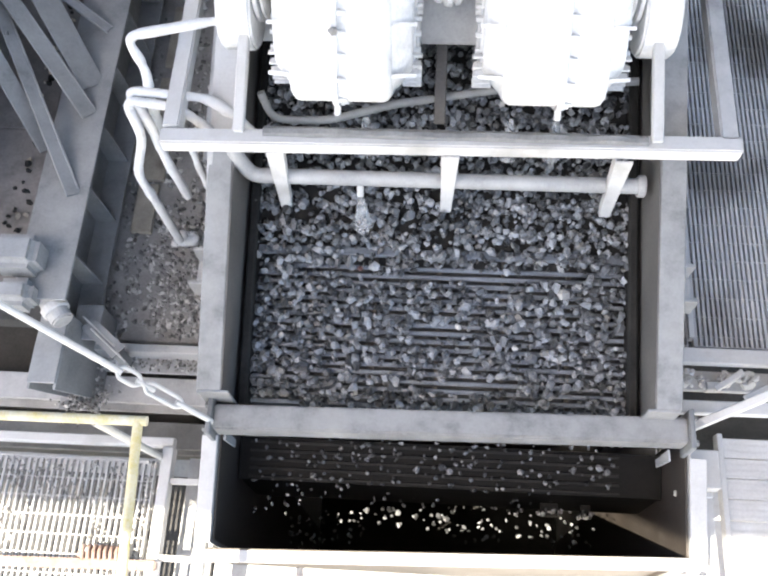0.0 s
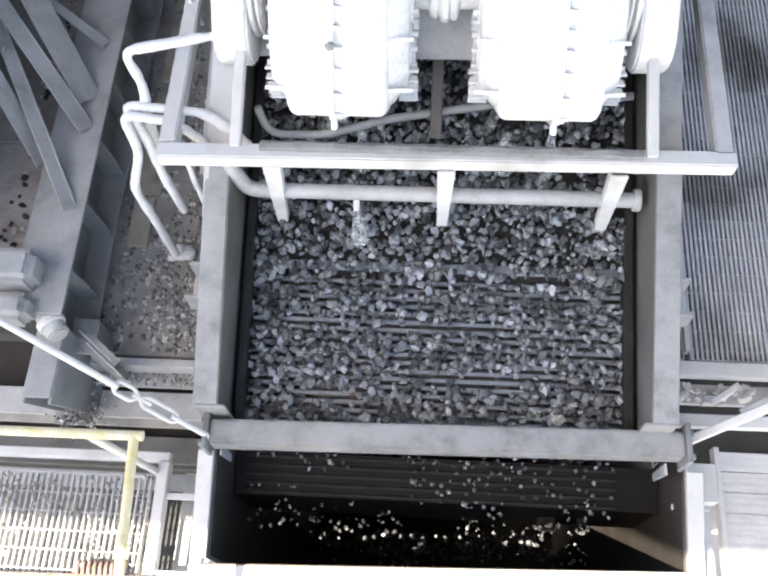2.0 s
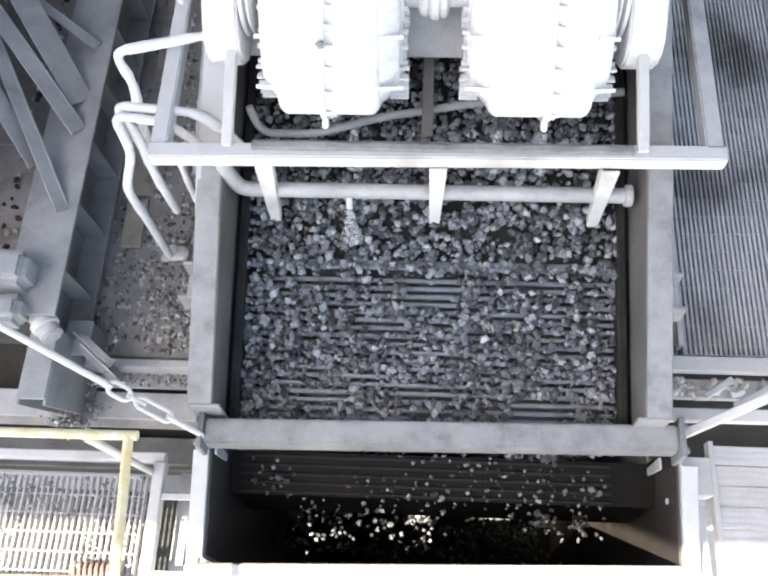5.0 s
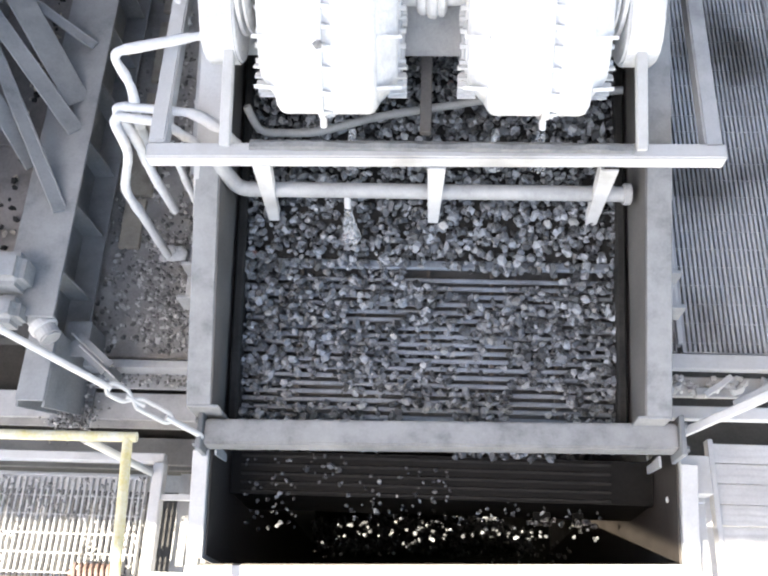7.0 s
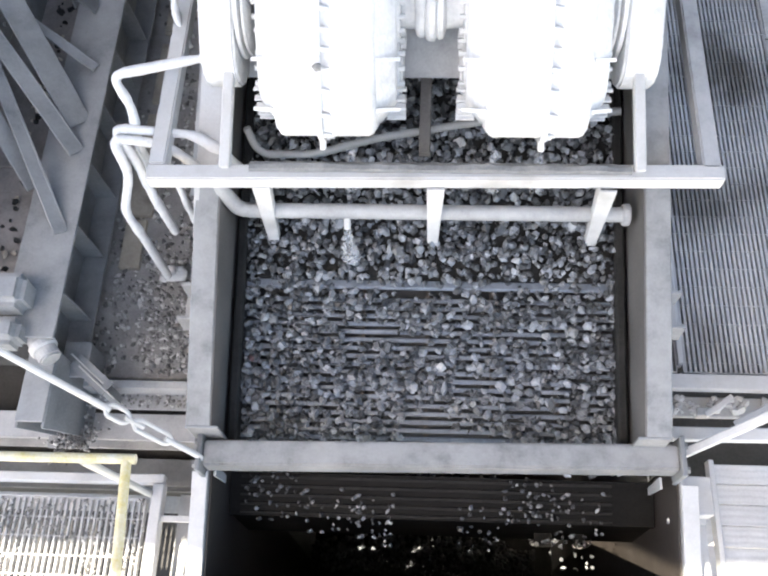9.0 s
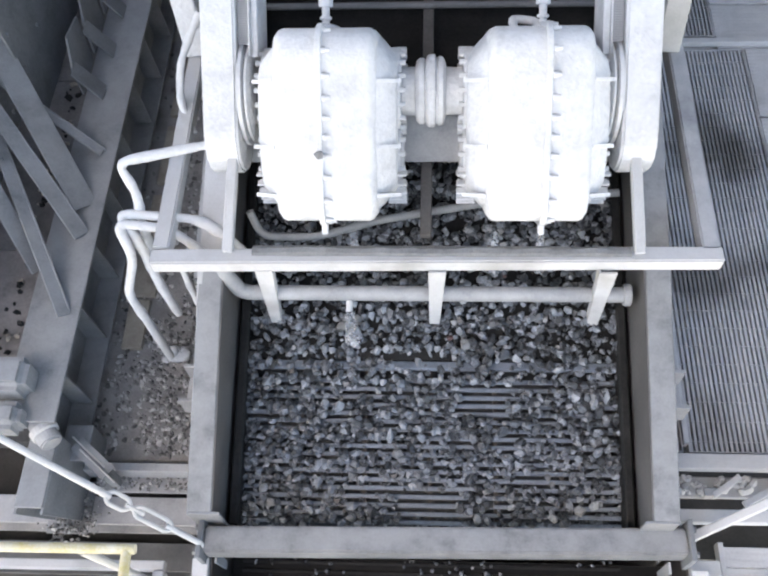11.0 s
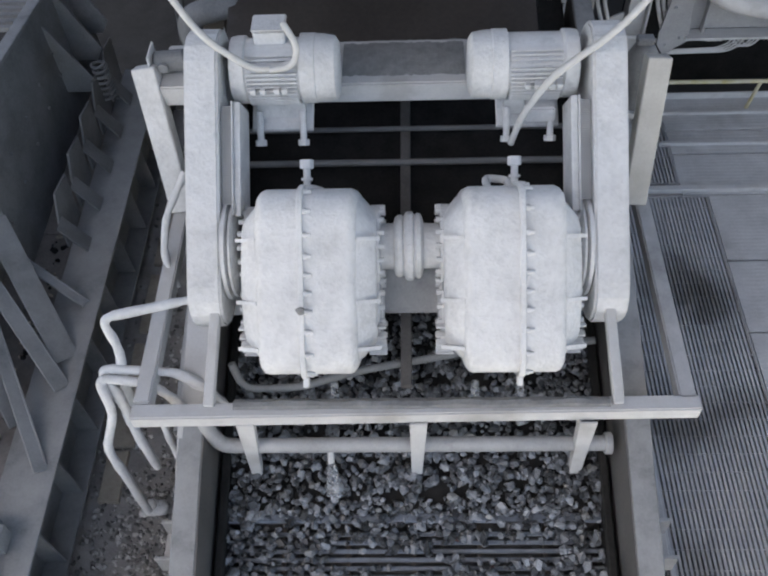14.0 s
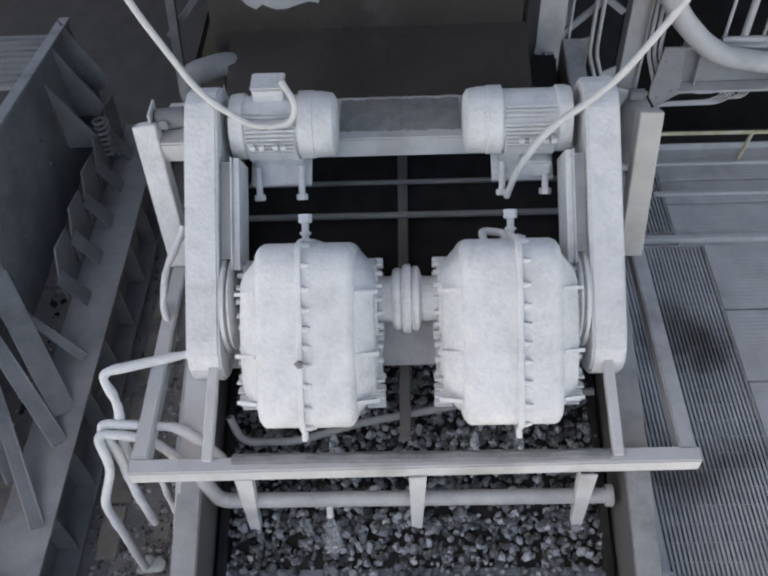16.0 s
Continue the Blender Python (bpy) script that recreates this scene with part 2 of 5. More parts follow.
def prism(bm, outline, x0, x1, axis=0):
    """An outline in the plane across an axis (x: pairs are y, z; z: pairs are x, y), drawn out from x0 to x1."""
    def at(a, b, d):
        return (d, a, b) if axis == 0 else ((a, d, b) if axis == 1 else (a, b, d))
    a = [bm.verts.new(at(p, q, x0)) for p, q in outline]
    b = [bm.verts.new(at(p, q, x1)) for p, q in outline]
    bm.faces.new(a)
    bm.faces.new(b[::-1])
    for i in range(len(a)):
        j = (i + 1) % len(a)
        bm.faces.new((a[i], b[i], b[j], a[j]))
    return bm


def rounded(points, r, n=5):
    """A path with its corners rounded."""
    pts = [Vector(p) for p in points]
    out = [pts[0]]
    for a, b, c in zip(pts, pts[1:], pts[2:]):
        k = min(r, (a - b).length * 0.45, (c - b).length * 0.45)
        s, e = b + (a - b).normalized() * k, b + (c - b).normalized() * k
        for i in range(n + 1):
            t = i / n
            out.append(s * (1 - t) ** 2 + b * 2 * t * (1 - t) + e * t * t)
    return out + [pts[-1]]


def tube(bm, points, r, seg=12, radii=None):
    pts = [Vector(p) for p in points]
    rings = []
    side = None
    for i, p in enumerate(pts):
        d = (pts[min(i + 1, len(pts) - 1)] - pts[max(i - 1, 0)]).normalized()
        if side is None:
            side = d.orthogonal().normalized()
        side = (side - d * side.dot(d)).normalized()
        up = d.cross(side)
        rr = radii[i] if radii else r
        rings.append([bm.verts.new(p + side * (math.cos(2 * math.pi * k / seg) * rr) + up * (math.sin(2 * math.pi * k / seg) * rr)) for k in range(seg)])
    for a, b in zip(rings, rings[1:]):
        for k in range(seg):
            bm.faces.new((a[k], a[(k + 1) % seg], b[(k + 1) % seg], b[k]))
    bm.faces.new(rings[0][::-1])
    bm.faces.new(rings[-1])
    return bm


def lathe(bm, profile, cy, cz, seg=48, squared=0.0):
    """Turns (x, radius) pairs round the x axis through cy, cz; squared flattens the round towards a square."""
    rings = []
    for x, r in profile:
        ring = []
        for k in range(seg):
            a = 2 * math.pi * k / seg
            c, s = math.cos(a), math.sin(a)
            q = 1 / max((abs(c) ** 4 + abs(s) ** 4) ** 0.25, 1e-6)
            rr = r * (1 + squared * (q - 1))
            ring.append(bm.verts.new((x, cy + c * rr, cz + s * rr)))
        rings.append(ring)
    for a, b in zip(rings, rings[1:]):
        for k in range(seg):
            bm.faces.new((a[k], b[k], b[(k + 1) % seg], a[(k + 1) % seg]))
    bm.faces.new(rings[0])
    bm.faces.new(rings[-1][::-1])
    return bm


def thing(name, base, label, category, group="", kind=""):
    ob = new(name)
    ob.empty_display_size = 0.1
    ob.location = base
    return tagged(ob, label, category, group, kind)


def settle(bm, bevel=0.0, smooth=0.0, seg=1):
    bmesh.ops.recalc_face_normals(bm, faces=bm.faces[:])
    if bevel:
        es = [e for e in bm.edges if len(e.link_faces) == 2 and e.calc_face_angle(0) > 0.5]
        bmesh.ops.bevel(bm, geom=es, offset=bevel, segments=seg, affect="EDGES", clamp_overlap=True)
    if smooth:
        for f in bm.faces:
            f.smooth = True
        for e in bm.edges:
            if len(e.link_faces) == 2 and e.calc_face_angle(0) > smooth:
                e.smooth = False


def place_under(ob, parent):
    if parent is not None:
        ob.parent = parent
        if parent.data is None:
            ob.matrix_parent_inverse = Matrix.Translation(-parent.location)


def part(name, bm, mat, parent=None, label="", bevel=0.0, smooth=0.0, seg=1):
    """Links a bmesh, built in the world's coordinates, as one mesh object."""
    settle(bm, bevel, smooth, seg)
    me = bpy.data.meshes.new(name)
    bm.to_mesh(me)
    bm.free()
    me.materials.append(mat)
    ob = new(name, me)
    place_under(ob, parent)
    if label:
        tagged(ob, label)
    return ob


def solo(name, bm, mat, label, category, group="", kind="", bevel=0.0, smooth=0.0, seg=1):
    return tagged(part(name, bm, mat, None, "", bevel, smooth, seg), label, category, group, kind)


def piece(name, me, parent, at, turn=None):
    """A repeated piece that shares a mesh."""
    ob = new(name, me)
    place_under(ob, parent)
    ob.matrix_basis = Matrix.Translation(at) @ (turn or Matrix())
    return ob


def mesh_of(name, bm, mat, bevel=0.0, smooth=0.0):
    settle(bm, bevel, smooth)
    me = bpy.data.meshes.new(name)
    bm.to_mesh(me)
    bm.free()
    me.materials.append(mat)
    return me


def new_bm():
    return bmesh.new()


# ---------- plan ----------
TAN15 = math.tan(radians(15))
STEP_Y, END_Y, BACK_Y = 2.0, 1.14, 5.25
LOW_Y = 0.83                      # front edge of the second deck
LEDGE = (0.62, 0.77, 0.86, 0.95)  # stretches of the chute's inner ledge that hold stones


def deck_z(y):
    """Height of the lower screen deck."""
    return 0.35 + (y - 1.73) * TAN15


def low_z(y):
    """Height of the second deck below."""
    return -0.23 + (y - 0.76) * TAN15


def rim_z(y):
    return 0.58 + (y - 1.15) * 0.36


# ---------- ground and closing walls ----------
def build_setting():
    bm = new_bm()
    bmesh.ops.create_grid(bm, x_segments=2, y_segments=2, size=400)
    bmesh.ops.translate(bm, verts=bm.verts, vec=(0, 0, -4.5))
    solo("ground", bm, GROUND, "pale dusty quarry ground under the plant", "ground", kind="structure")
    # unseen slab added high above to keep the sun off the machine
    bm = new_bm()
    y1 = 0.59 - 13.0 / math.tan(radians(SUN_EL)) * abs(math.cos(radians(SUN_AZ)))
    box(bm, 0, y1 + 6.0, 13.2, 26, 12.0, 0.3)
    solo("roof", bm, CLADDING, "unseen roof slab added high above to shade the machine", "roof", kind="structure")
    # back plate of the feed box
    bm = new_bm()
    box(bm, -0.220, 4.78, 2.75, 1.891, 0.03, 2.9)
    solo("wall_feed", bm, BROWN, "dark rusty brown steel back plate of the feed box", "wall", kind="structure", bevel=0.004)
    # plate added over the feed end to darken the deck beneath
    bm = new_bm()
    prism(bm, [(4.22, 1.80), (4.77, 1.95), (4.77, 1.97), (4.22, 1.82)], -1.05, 0.745)
    solo("wall_shade_hood", bm, BROWN, "dark rusty brown plate added to shade the feed end", "wall", kind="structure")
    bm = new_bm()
    rnd = random.Random(9)
    c, n = Vector((-0.72, 0, 2.22)), 26
    prism(bm, [(c.x + math.cos(2 * math.pi * k / n) * 0.30 * (1 + rnd.uniform(-0.14, 0.1)), c.z + 0.05 + math.sin(2 * math.pi * k / n) * 0.17 * (1 + rnd.uniform(-0.25, 0.15))) for k in range(n)], 4.757, 4.763, axis=1)
    solo("paint_patch", bm, GREY, "pale flaking patch on the brown feed plate", "patch")
    # feeder walls; the unlit void behind is put into their near-black colour
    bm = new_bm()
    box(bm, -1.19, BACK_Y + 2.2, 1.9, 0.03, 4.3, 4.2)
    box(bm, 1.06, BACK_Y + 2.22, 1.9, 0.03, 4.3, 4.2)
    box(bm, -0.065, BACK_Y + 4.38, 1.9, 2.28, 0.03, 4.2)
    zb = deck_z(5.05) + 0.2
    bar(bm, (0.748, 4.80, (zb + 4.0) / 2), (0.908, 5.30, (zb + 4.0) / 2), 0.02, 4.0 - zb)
    solo("wall_feeder", bm, BLACK, "feeder walls coloured near black for the unlit void", "wall", kind="structure")
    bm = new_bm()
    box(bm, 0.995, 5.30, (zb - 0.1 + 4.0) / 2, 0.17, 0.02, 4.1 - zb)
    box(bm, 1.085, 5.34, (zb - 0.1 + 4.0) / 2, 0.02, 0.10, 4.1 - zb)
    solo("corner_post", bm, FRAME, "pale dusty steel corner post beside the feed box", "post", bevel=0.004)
    # slabs added below the machines, coloured dark in place of shade
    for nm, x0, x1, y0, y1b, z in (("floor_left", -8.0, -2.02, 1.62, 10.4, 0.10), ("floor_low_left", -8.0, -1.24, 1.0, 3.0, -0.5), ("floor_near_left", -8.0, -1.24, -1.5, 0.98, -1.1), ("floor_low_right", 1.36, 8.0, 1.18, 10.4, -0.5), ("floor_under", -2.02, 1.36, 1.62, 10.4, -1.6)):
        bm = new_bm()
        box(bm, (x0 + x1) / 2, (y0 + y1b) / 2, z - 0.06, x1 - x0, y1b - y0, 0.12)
        solo(nm, bm, DIM, "dark floor slab added for the shade below the machines", "floor", kind="structure")
    # closing wall, its colour darkened to stand for the unlit void behind
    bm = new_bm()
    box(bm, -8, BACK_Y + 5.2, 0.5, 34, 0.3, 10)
    solo("wall_back", bm, CLADDING, "near-black wall standing in for the void behind the plant", "wall", kind="structure")


def build_floors():
    # spill floor between the two screens
    bm = new_bm()
    box(bm, -1.62, 3.7, -0.06, 0.85, 4.3, 0.12)
    solo("floor_spill", bm, FLOOR, "concrete ledge covered with dust and gravel spill", "floor", kind="structure", bevel=0.01)
    rnd = random.Random(5)
    for y0, y1, n in ((1.58, 1.95, 620), (1.95, 2.35, 620), (2.35, 2.9, 520), (2.9, 3.6, 380), (3.6, 5.4, 380)):
        bm = new_bm()
        for i in range(n):
            x, y = rnd.uniform(-1.98, -1.22), rnd.uniform(y0, y1)
            if noise.noise((x * 4, y * 4, 1.7)) < -0.35 or (x < -1.72 and rnd.random() < 0.6):
                continue
            rock(bm, rnd, (x, y, rnd.uniform(0.0, 0.012)), rnd.uniform(0.010, 0.025), 7)
        solo("gravel_spill", bm, SPILL, "loose grey gravel spilled over the ledge", "gravel", kind="stuff")
    for i, (y, ln, w) in enumerate(((2.42, 0.34, 0.13), (2.80, 0.36, 0.16), (3.2, 0.40, 0.14), (3.75, 0.5, 0.15), (4.4, 0.6, 0.17))):
        bm = new_bm()
        box(bm, -1.84 + 0.01 * i, y, 0.02, w, ln, 0.035)
        solo("timber_board", bm, TAN, "dirty tan timber board lying on the ledge", "board", "boards on the ledge", bevel=0.004)
    bm = new_bm()
    box(bm, -1.62, 1.5, -0.02, 0.8, 0.05, 0.14)
    box(bm, -1.62, 1.44, -0.09, 0.8, 0.1, 0.02)
    solo("ledge_angle", bm, GREY, "dusty grey steel angle along the ledge's end", "beam", bevel=0.004)
    # cross girders below the ledge
    for y, z, h, mt in ((1.29, -0.1, 0.2, GREY), (1.08, -0.32, 0.16, DARKGREY)):
        bm = new_bm()
        prism(bm, [(y - 0.08, z), (y + 0.08, z), (y + 0.08, z - 0.02), (y + 0.01, z - 0.02), (y + 0.01, z - h), (y + 0.08, z - h), (y + 0.08, z - h - 0.02), (y - 0.08, z - h - 0.02), (y - 0.08, z - h), (y - 0.01, z - h), (y - 0.01, z - 0.02), (y - 0.08, z - 0.02)], -3.2, -1.2)
        solo("cross_girder", bm, mt, "dusty grey steel cross girder", "beam", "cross girders", bevel=0.004)


def rock(bm, rnd, at, r, n=9):
    """One convex stone of few faces."""
    vs = []
    q = Euler((rnd.uniform(0, 6.28), rnd.uniform(0, 6.28), rnd.uniform(0, 6.28))).to_matrix()
    sc = (rnd.uniform(0.75, 1.35), rnd.uniform(0.7, 1.0), rnd.uniform(0.55, 0.85))
    for i in range(n):
        z = 1 - 2 * (i + 0.5) / n
        a = i * 2.4 + rnd.uniform(-0.4, 0.4)
        k = math.sqrt(1 - z * z)
        v = Vector((k * math.cos(a) * sc[0], k * math.sin(a) * sc[1], z * sc[2])) * (r * rnd.uniform(0.85, 1.12))
        vs.append(bm.verts.new(q @ v + Vector(at)))
    bmesh.ops.convex_hull(bm, input=vs)
    loose = [v for v in vs if v.is_valid and not v.link_faces]
    if loose:
        bmesh.ops.delete(bm, geom=loose, context="VERTS")


# ---------- the screen ----------
def build_screen():
    root = thing("vibrating_screen", (0, 3.0, 0.3), "dusty grey steel vibrating screen box with a wet slotted deck", "screening machine")
    y0, y1 = 1.12, 5.2
    for s in (-1, 1):
        x = 1.065 * s
        bm = new_bm()
        prism(bm, [(y0, deck_z(y0) - 0.45), (y1, deck_z(y1) - 0.5), (y1, 1.55), (3.3, 1.32), (2.35, rim_z(2.35)), (y0, rim_z(y0))], x, x + 0.012 * s)
        part("side_plate", bm, WETWALL, root, "grey steel side plate, wet and dark inside")
        # folded rim flange
        bm = new_bm()
        pts = [(y0, rim_z(y0)), (2.35, rim_z(2.35)), (3.3, 1.32), (y1, 1.55)]
        bar(bm, (1.132 * s, pts[0][0], pts[0][1]), (1.132 * s, pts[1][0], pts[1][1]), 0.12, 0.014)
        bar(bm, (1.19 * s, y0, rim_z(y0) - 0.05), (1.19 * s, 2.35, rim_z(2.35) - 0.05), 0.012, 0.1)
        part("rim_flange", bm, RIM, root, "dusty folded steel rim", bevel=0.003)
        bm = new_bm()
        for (a, za), (b, zb) in zip(pts[1:], pts[2:]):
            bar(bm, (1.132 * s, a + 0.004, za), (1.132 * s, b + 0.004, zb), 0.12, 0.014)
        if s < 0:
            bar(bm, (-1.185, 2.02, rim_z(2.02) - 0.04), (-1.185, 2.36, rim_z(2.36) - 0.01), 0.03, 0.06)
        part("upper_rim", bm, FRAME if s < 0 else RIM, root, "dusty upper rim of the side plate", bevel=0.003)
        bm = new_bm()
        prism(bm, [(y0, deck_z(y0) - 0.3), (y0, rim_z(y0) + 0.005), (y0 - 0.015, rim_z(y0) + 0.005), (y0 - 0.015, deck_z(y0) - 0.3)], 1.03 * s, 1.19 * s)
        part("end_flange", bm, RIM, root, bevel=0.003)
        # rubber skirt at the foot of the wall
        bm = new_bm()
        bar(bm, (1.02 * s, y0 + 0.02, deck_z(y0) + 0.05), (1.02 * s, y1, deck_z(y1) + 0.05), 0.05, 0.13)
        part("wear_skirt", bm, BLACK, root, "black rubber wear skirt", bevel=0.01)
        bm = new_bm()
        for yy in (1.75, 1.95):
            box(bm, 1.28 * s, yy, 0.38, 0.16, 0.02, 0.16)
        box(bm, 1.28 * s, 1.85, 0.30, 0.16, 0.22, 0.02)
        part("spring_bracket", bm, GREY, root, bevel=0.003)
    # upper deck, one step higher than the lower one
    bm = new_bm()
    prism(bm, [(STEP_Y, deck_z(STEP_Y) + 0.035), (BACK_Y, deck_z(BACK_Y) + 0.035), (BACK_Y, deck_z(BACK_Y)), (STEP_Y, deck_z(STEP_Y))], -1.045, 1.045)
    part("upper_panel", bm, BLACK, root, "wet black rubber upper deck panel", bevel=0.003)
    bm = new_bm()
    bar(bm, (-1.04, STEP_Y - 0.03, deck_z(STEP_Y) + 0.02), (1.04, STEP_Y - 0.03, deck_z(STEP_Y) + 0.02), 0.05, 0.03)
    part("step_bar", bm, DECK, root, bevel=0.006)
    bm = new_bm()
    prism(bm, [(END_Y - 0.02, deck_z(END_Y) - 0.10), (STEP_Y + 0.5, deck_z(STEP_Y + 0.5) - 0.10), (STEP_Y + 0.5, deck_z(STEP_Y + 0.5) - 0.13), (END_Y - 0.02, deck_z(END_Y) - 0.13)], -1.045, 1.045)
    part("deck_support", bm, WETDARK, root)
    bm = new_bm()
    bar(bm, (-1.04, 0, 0), (1.04, 0, 0), 0.024, 0.022)
    rod = mesh_of("deck_rod", bm, DECK, bevel=0.005)
    y = END_Y
    while y < STEP_Y - 0.06:
        piece("deck_rod", rod, root, (0, y, deck_z(y) - 0.012), Matrix.Rotation(radians(15), 4, "X"))
        y += 0.0425
    bm = new_bm()
    for x in (-0.7, -0.35, 0.0, 0.35, 0.7):
        bar(bm, (x, END_Y, deck_z(END_Y) - 0.05), (x, STEP_Y, deck_z(STEP_Y) - 0.05), 0.02, 0.05)
    part("deck_stringer", bm, WORN, root)
    # black sheet over the back of the deck, standing in for shade
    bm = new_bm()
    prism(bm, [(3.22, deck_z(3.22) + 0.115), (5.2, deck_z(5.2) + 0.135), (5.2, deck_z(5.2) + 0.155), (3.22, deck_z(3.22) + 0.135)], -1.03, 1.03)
    part("feed_shade_sheet", bm, BLACK, root, "black sheet standing in for the shade at the feed end")
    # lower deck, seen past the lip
    # deck and rods coloured near black for the shade under the lip
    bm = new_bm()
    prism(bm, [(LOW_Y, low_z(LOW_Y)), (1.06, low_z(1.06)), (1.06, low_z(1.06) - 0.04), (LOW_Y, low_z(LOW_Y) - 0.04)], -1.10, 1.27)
    part("bottom_panel", bm, SHADE_BLACK, root, "wet lower deck, painted near black for the shade")
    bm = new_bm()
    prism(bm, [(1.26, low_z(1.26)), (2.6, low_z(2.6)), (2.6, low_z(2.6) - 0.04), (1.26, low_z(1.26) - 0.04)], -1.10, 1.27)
    part("bottom_panel", bm, SHADE_BLACK, root)
    # added dark sheet that hides the sunlit strip deep in the chute
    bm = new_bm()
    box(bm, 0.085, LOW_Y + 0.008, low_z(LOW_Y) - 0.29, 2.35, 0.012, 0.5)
    part("shade_skirt", bm, SHADE_BLACK, root, "near-black sheet added to hide the sunlit chute floor")
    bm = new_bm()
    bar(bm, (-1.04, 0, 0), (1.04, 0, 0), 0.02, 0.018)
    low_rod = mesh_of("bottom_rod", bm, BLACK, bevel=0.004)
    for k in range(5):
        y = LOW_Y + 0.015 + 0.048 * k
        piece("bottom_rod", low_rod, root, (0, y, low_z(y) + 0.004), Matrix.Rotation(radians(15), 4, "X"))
    return root


def build_lip_beam():
    root = thing("lip_beam", (0.07, 1.03, 0.3), "dusty grey square steel beam across the screen's end", "beam")
    bm = new_bm()
    bar(bm, (-1.13, 1.02, 0.37), (1.26, 1.06, 0.37), 0.13, 0.14)
    part("box_section", bm, RIM, root, bevel=0.012, seg=2)
    for x, y in ((-1.14, 1.02), (1.27, 1.06)):
        bm = new_bm()
        box(bm, x, y, 0.36, 0.025, 0.2, 0.22)
        part("end_plate", bm, DARKGREY, root, bevel=0.004)
        for dy in (-0.06, 0.06):
            bm = new_bm()
            tube(bm, [(x + (0.012 if x > 0 else -0.012), y + dy, 0.42), (x + (0.035 if x > 0 else -0.035), y + dy, 0.42)], 0.018, 6)
            part("bolt", bm, DARKGREY, root)


def build_chute():
    root = thing("discharge_chute", (0.08, 0.7, -4.45), "worn dark steel discharge chute with a dusty rim", "chute")
    xl, xr, yn = -1.12, 1.29, 0.43
    for x, s in ((xl, -1), (xr, 1)):
        bm = new_bm()
        prism(bm, [(yn, -4.45), (yn, 0.17), (1.11, 0.33), (1.11, -0.35), (1.5, -0.35), (1.5, -4.45)], x, x + 0.012 * s)
        part("chute_side", bm, GREY, root)
        bm = new_bm()
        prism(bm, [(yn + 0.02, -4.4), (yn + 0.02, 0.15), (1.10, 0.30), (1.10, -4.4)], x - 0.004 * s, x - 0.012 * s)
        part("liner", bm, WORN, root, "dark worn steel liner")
        bm = new_bm()
        bar(bm, (x + 0.04 * s, yn, 0.18), (x + 0.04 * s, 0.95, 0.31), 0.08, 0.014)
        part("side_rim", bm, FRAME, root, bevel=0.003)
    bm = new_bm()
    bar(bm, (xl - 0.01, 0.395, -2.13), (xr + 0.01, 0.475, -2.13), 0.012, 4.62)
    part("chute_front", bm, WORN, root)
    bm = new_bm()
    bar(bm, (xl - 0.08, 0.36, 0.185), (xr + 0.08, 0.45, 0.185), 0.06, 0.014)
    part("front_rim", bm, FRAME, root, "dust-white front rim", bevel=0.003)
    # floor colour taken near black to mute the strip of sun
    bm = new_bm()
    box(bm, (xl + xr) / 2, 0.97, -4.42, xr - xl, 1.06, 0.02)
    part("chute_floor", bm, BLACK, root, "chute floor plate, near black to mute the sun on it")
    bm = new_bm()
    box(bm, (xl + xr) / 2, 1.5, -2.7, xr - xl, 0.02, 3.5)
    part("chute_back", bm, WORN, root)
    # deflector ears behind the lip
    for x in (-1.085, 1.19):
        bm = new_bm()
        prism(bm, [(0.93, 0.30), (0.99, 0.30), (0.99, 0.05), (0.95, 0.05)], x - 0.006, x + 0.006)
        part("deflector_ear", bm, GREY, root, bevel=0.002)
    # bracket on the right-hand wall with stones caught on it
    rnd = random.Random(11)
    for x0, x1 in ((LEDGE[0], LEDGE[1]), (LEDGE[2], LEDGE[3])):
        bm = new_bm()
        box(bm, (x0 + x1) / 2, 0.79, -0.512, (x1 - x0) * 0.7, 0.08, 0.012)
        part("inner_bracket", bm, BLACK, root, "dark bracket on the added near-black sheet", bevel=0.003)
        bm = new_bm()
        for i in range(16):
            rock(bm, rnd, (rnd.uniform(x0, x1), 0.77 + rnd.uniform(-0.02, 0.02), -0.485 + rnd.uniform(0, 0.02)), rnd.uniform(0.008, 0.018), 8)
        tagged(part("caught_gravel", bm, PALE, root, "pale gravel caught on the ledge"), kind="stuff")


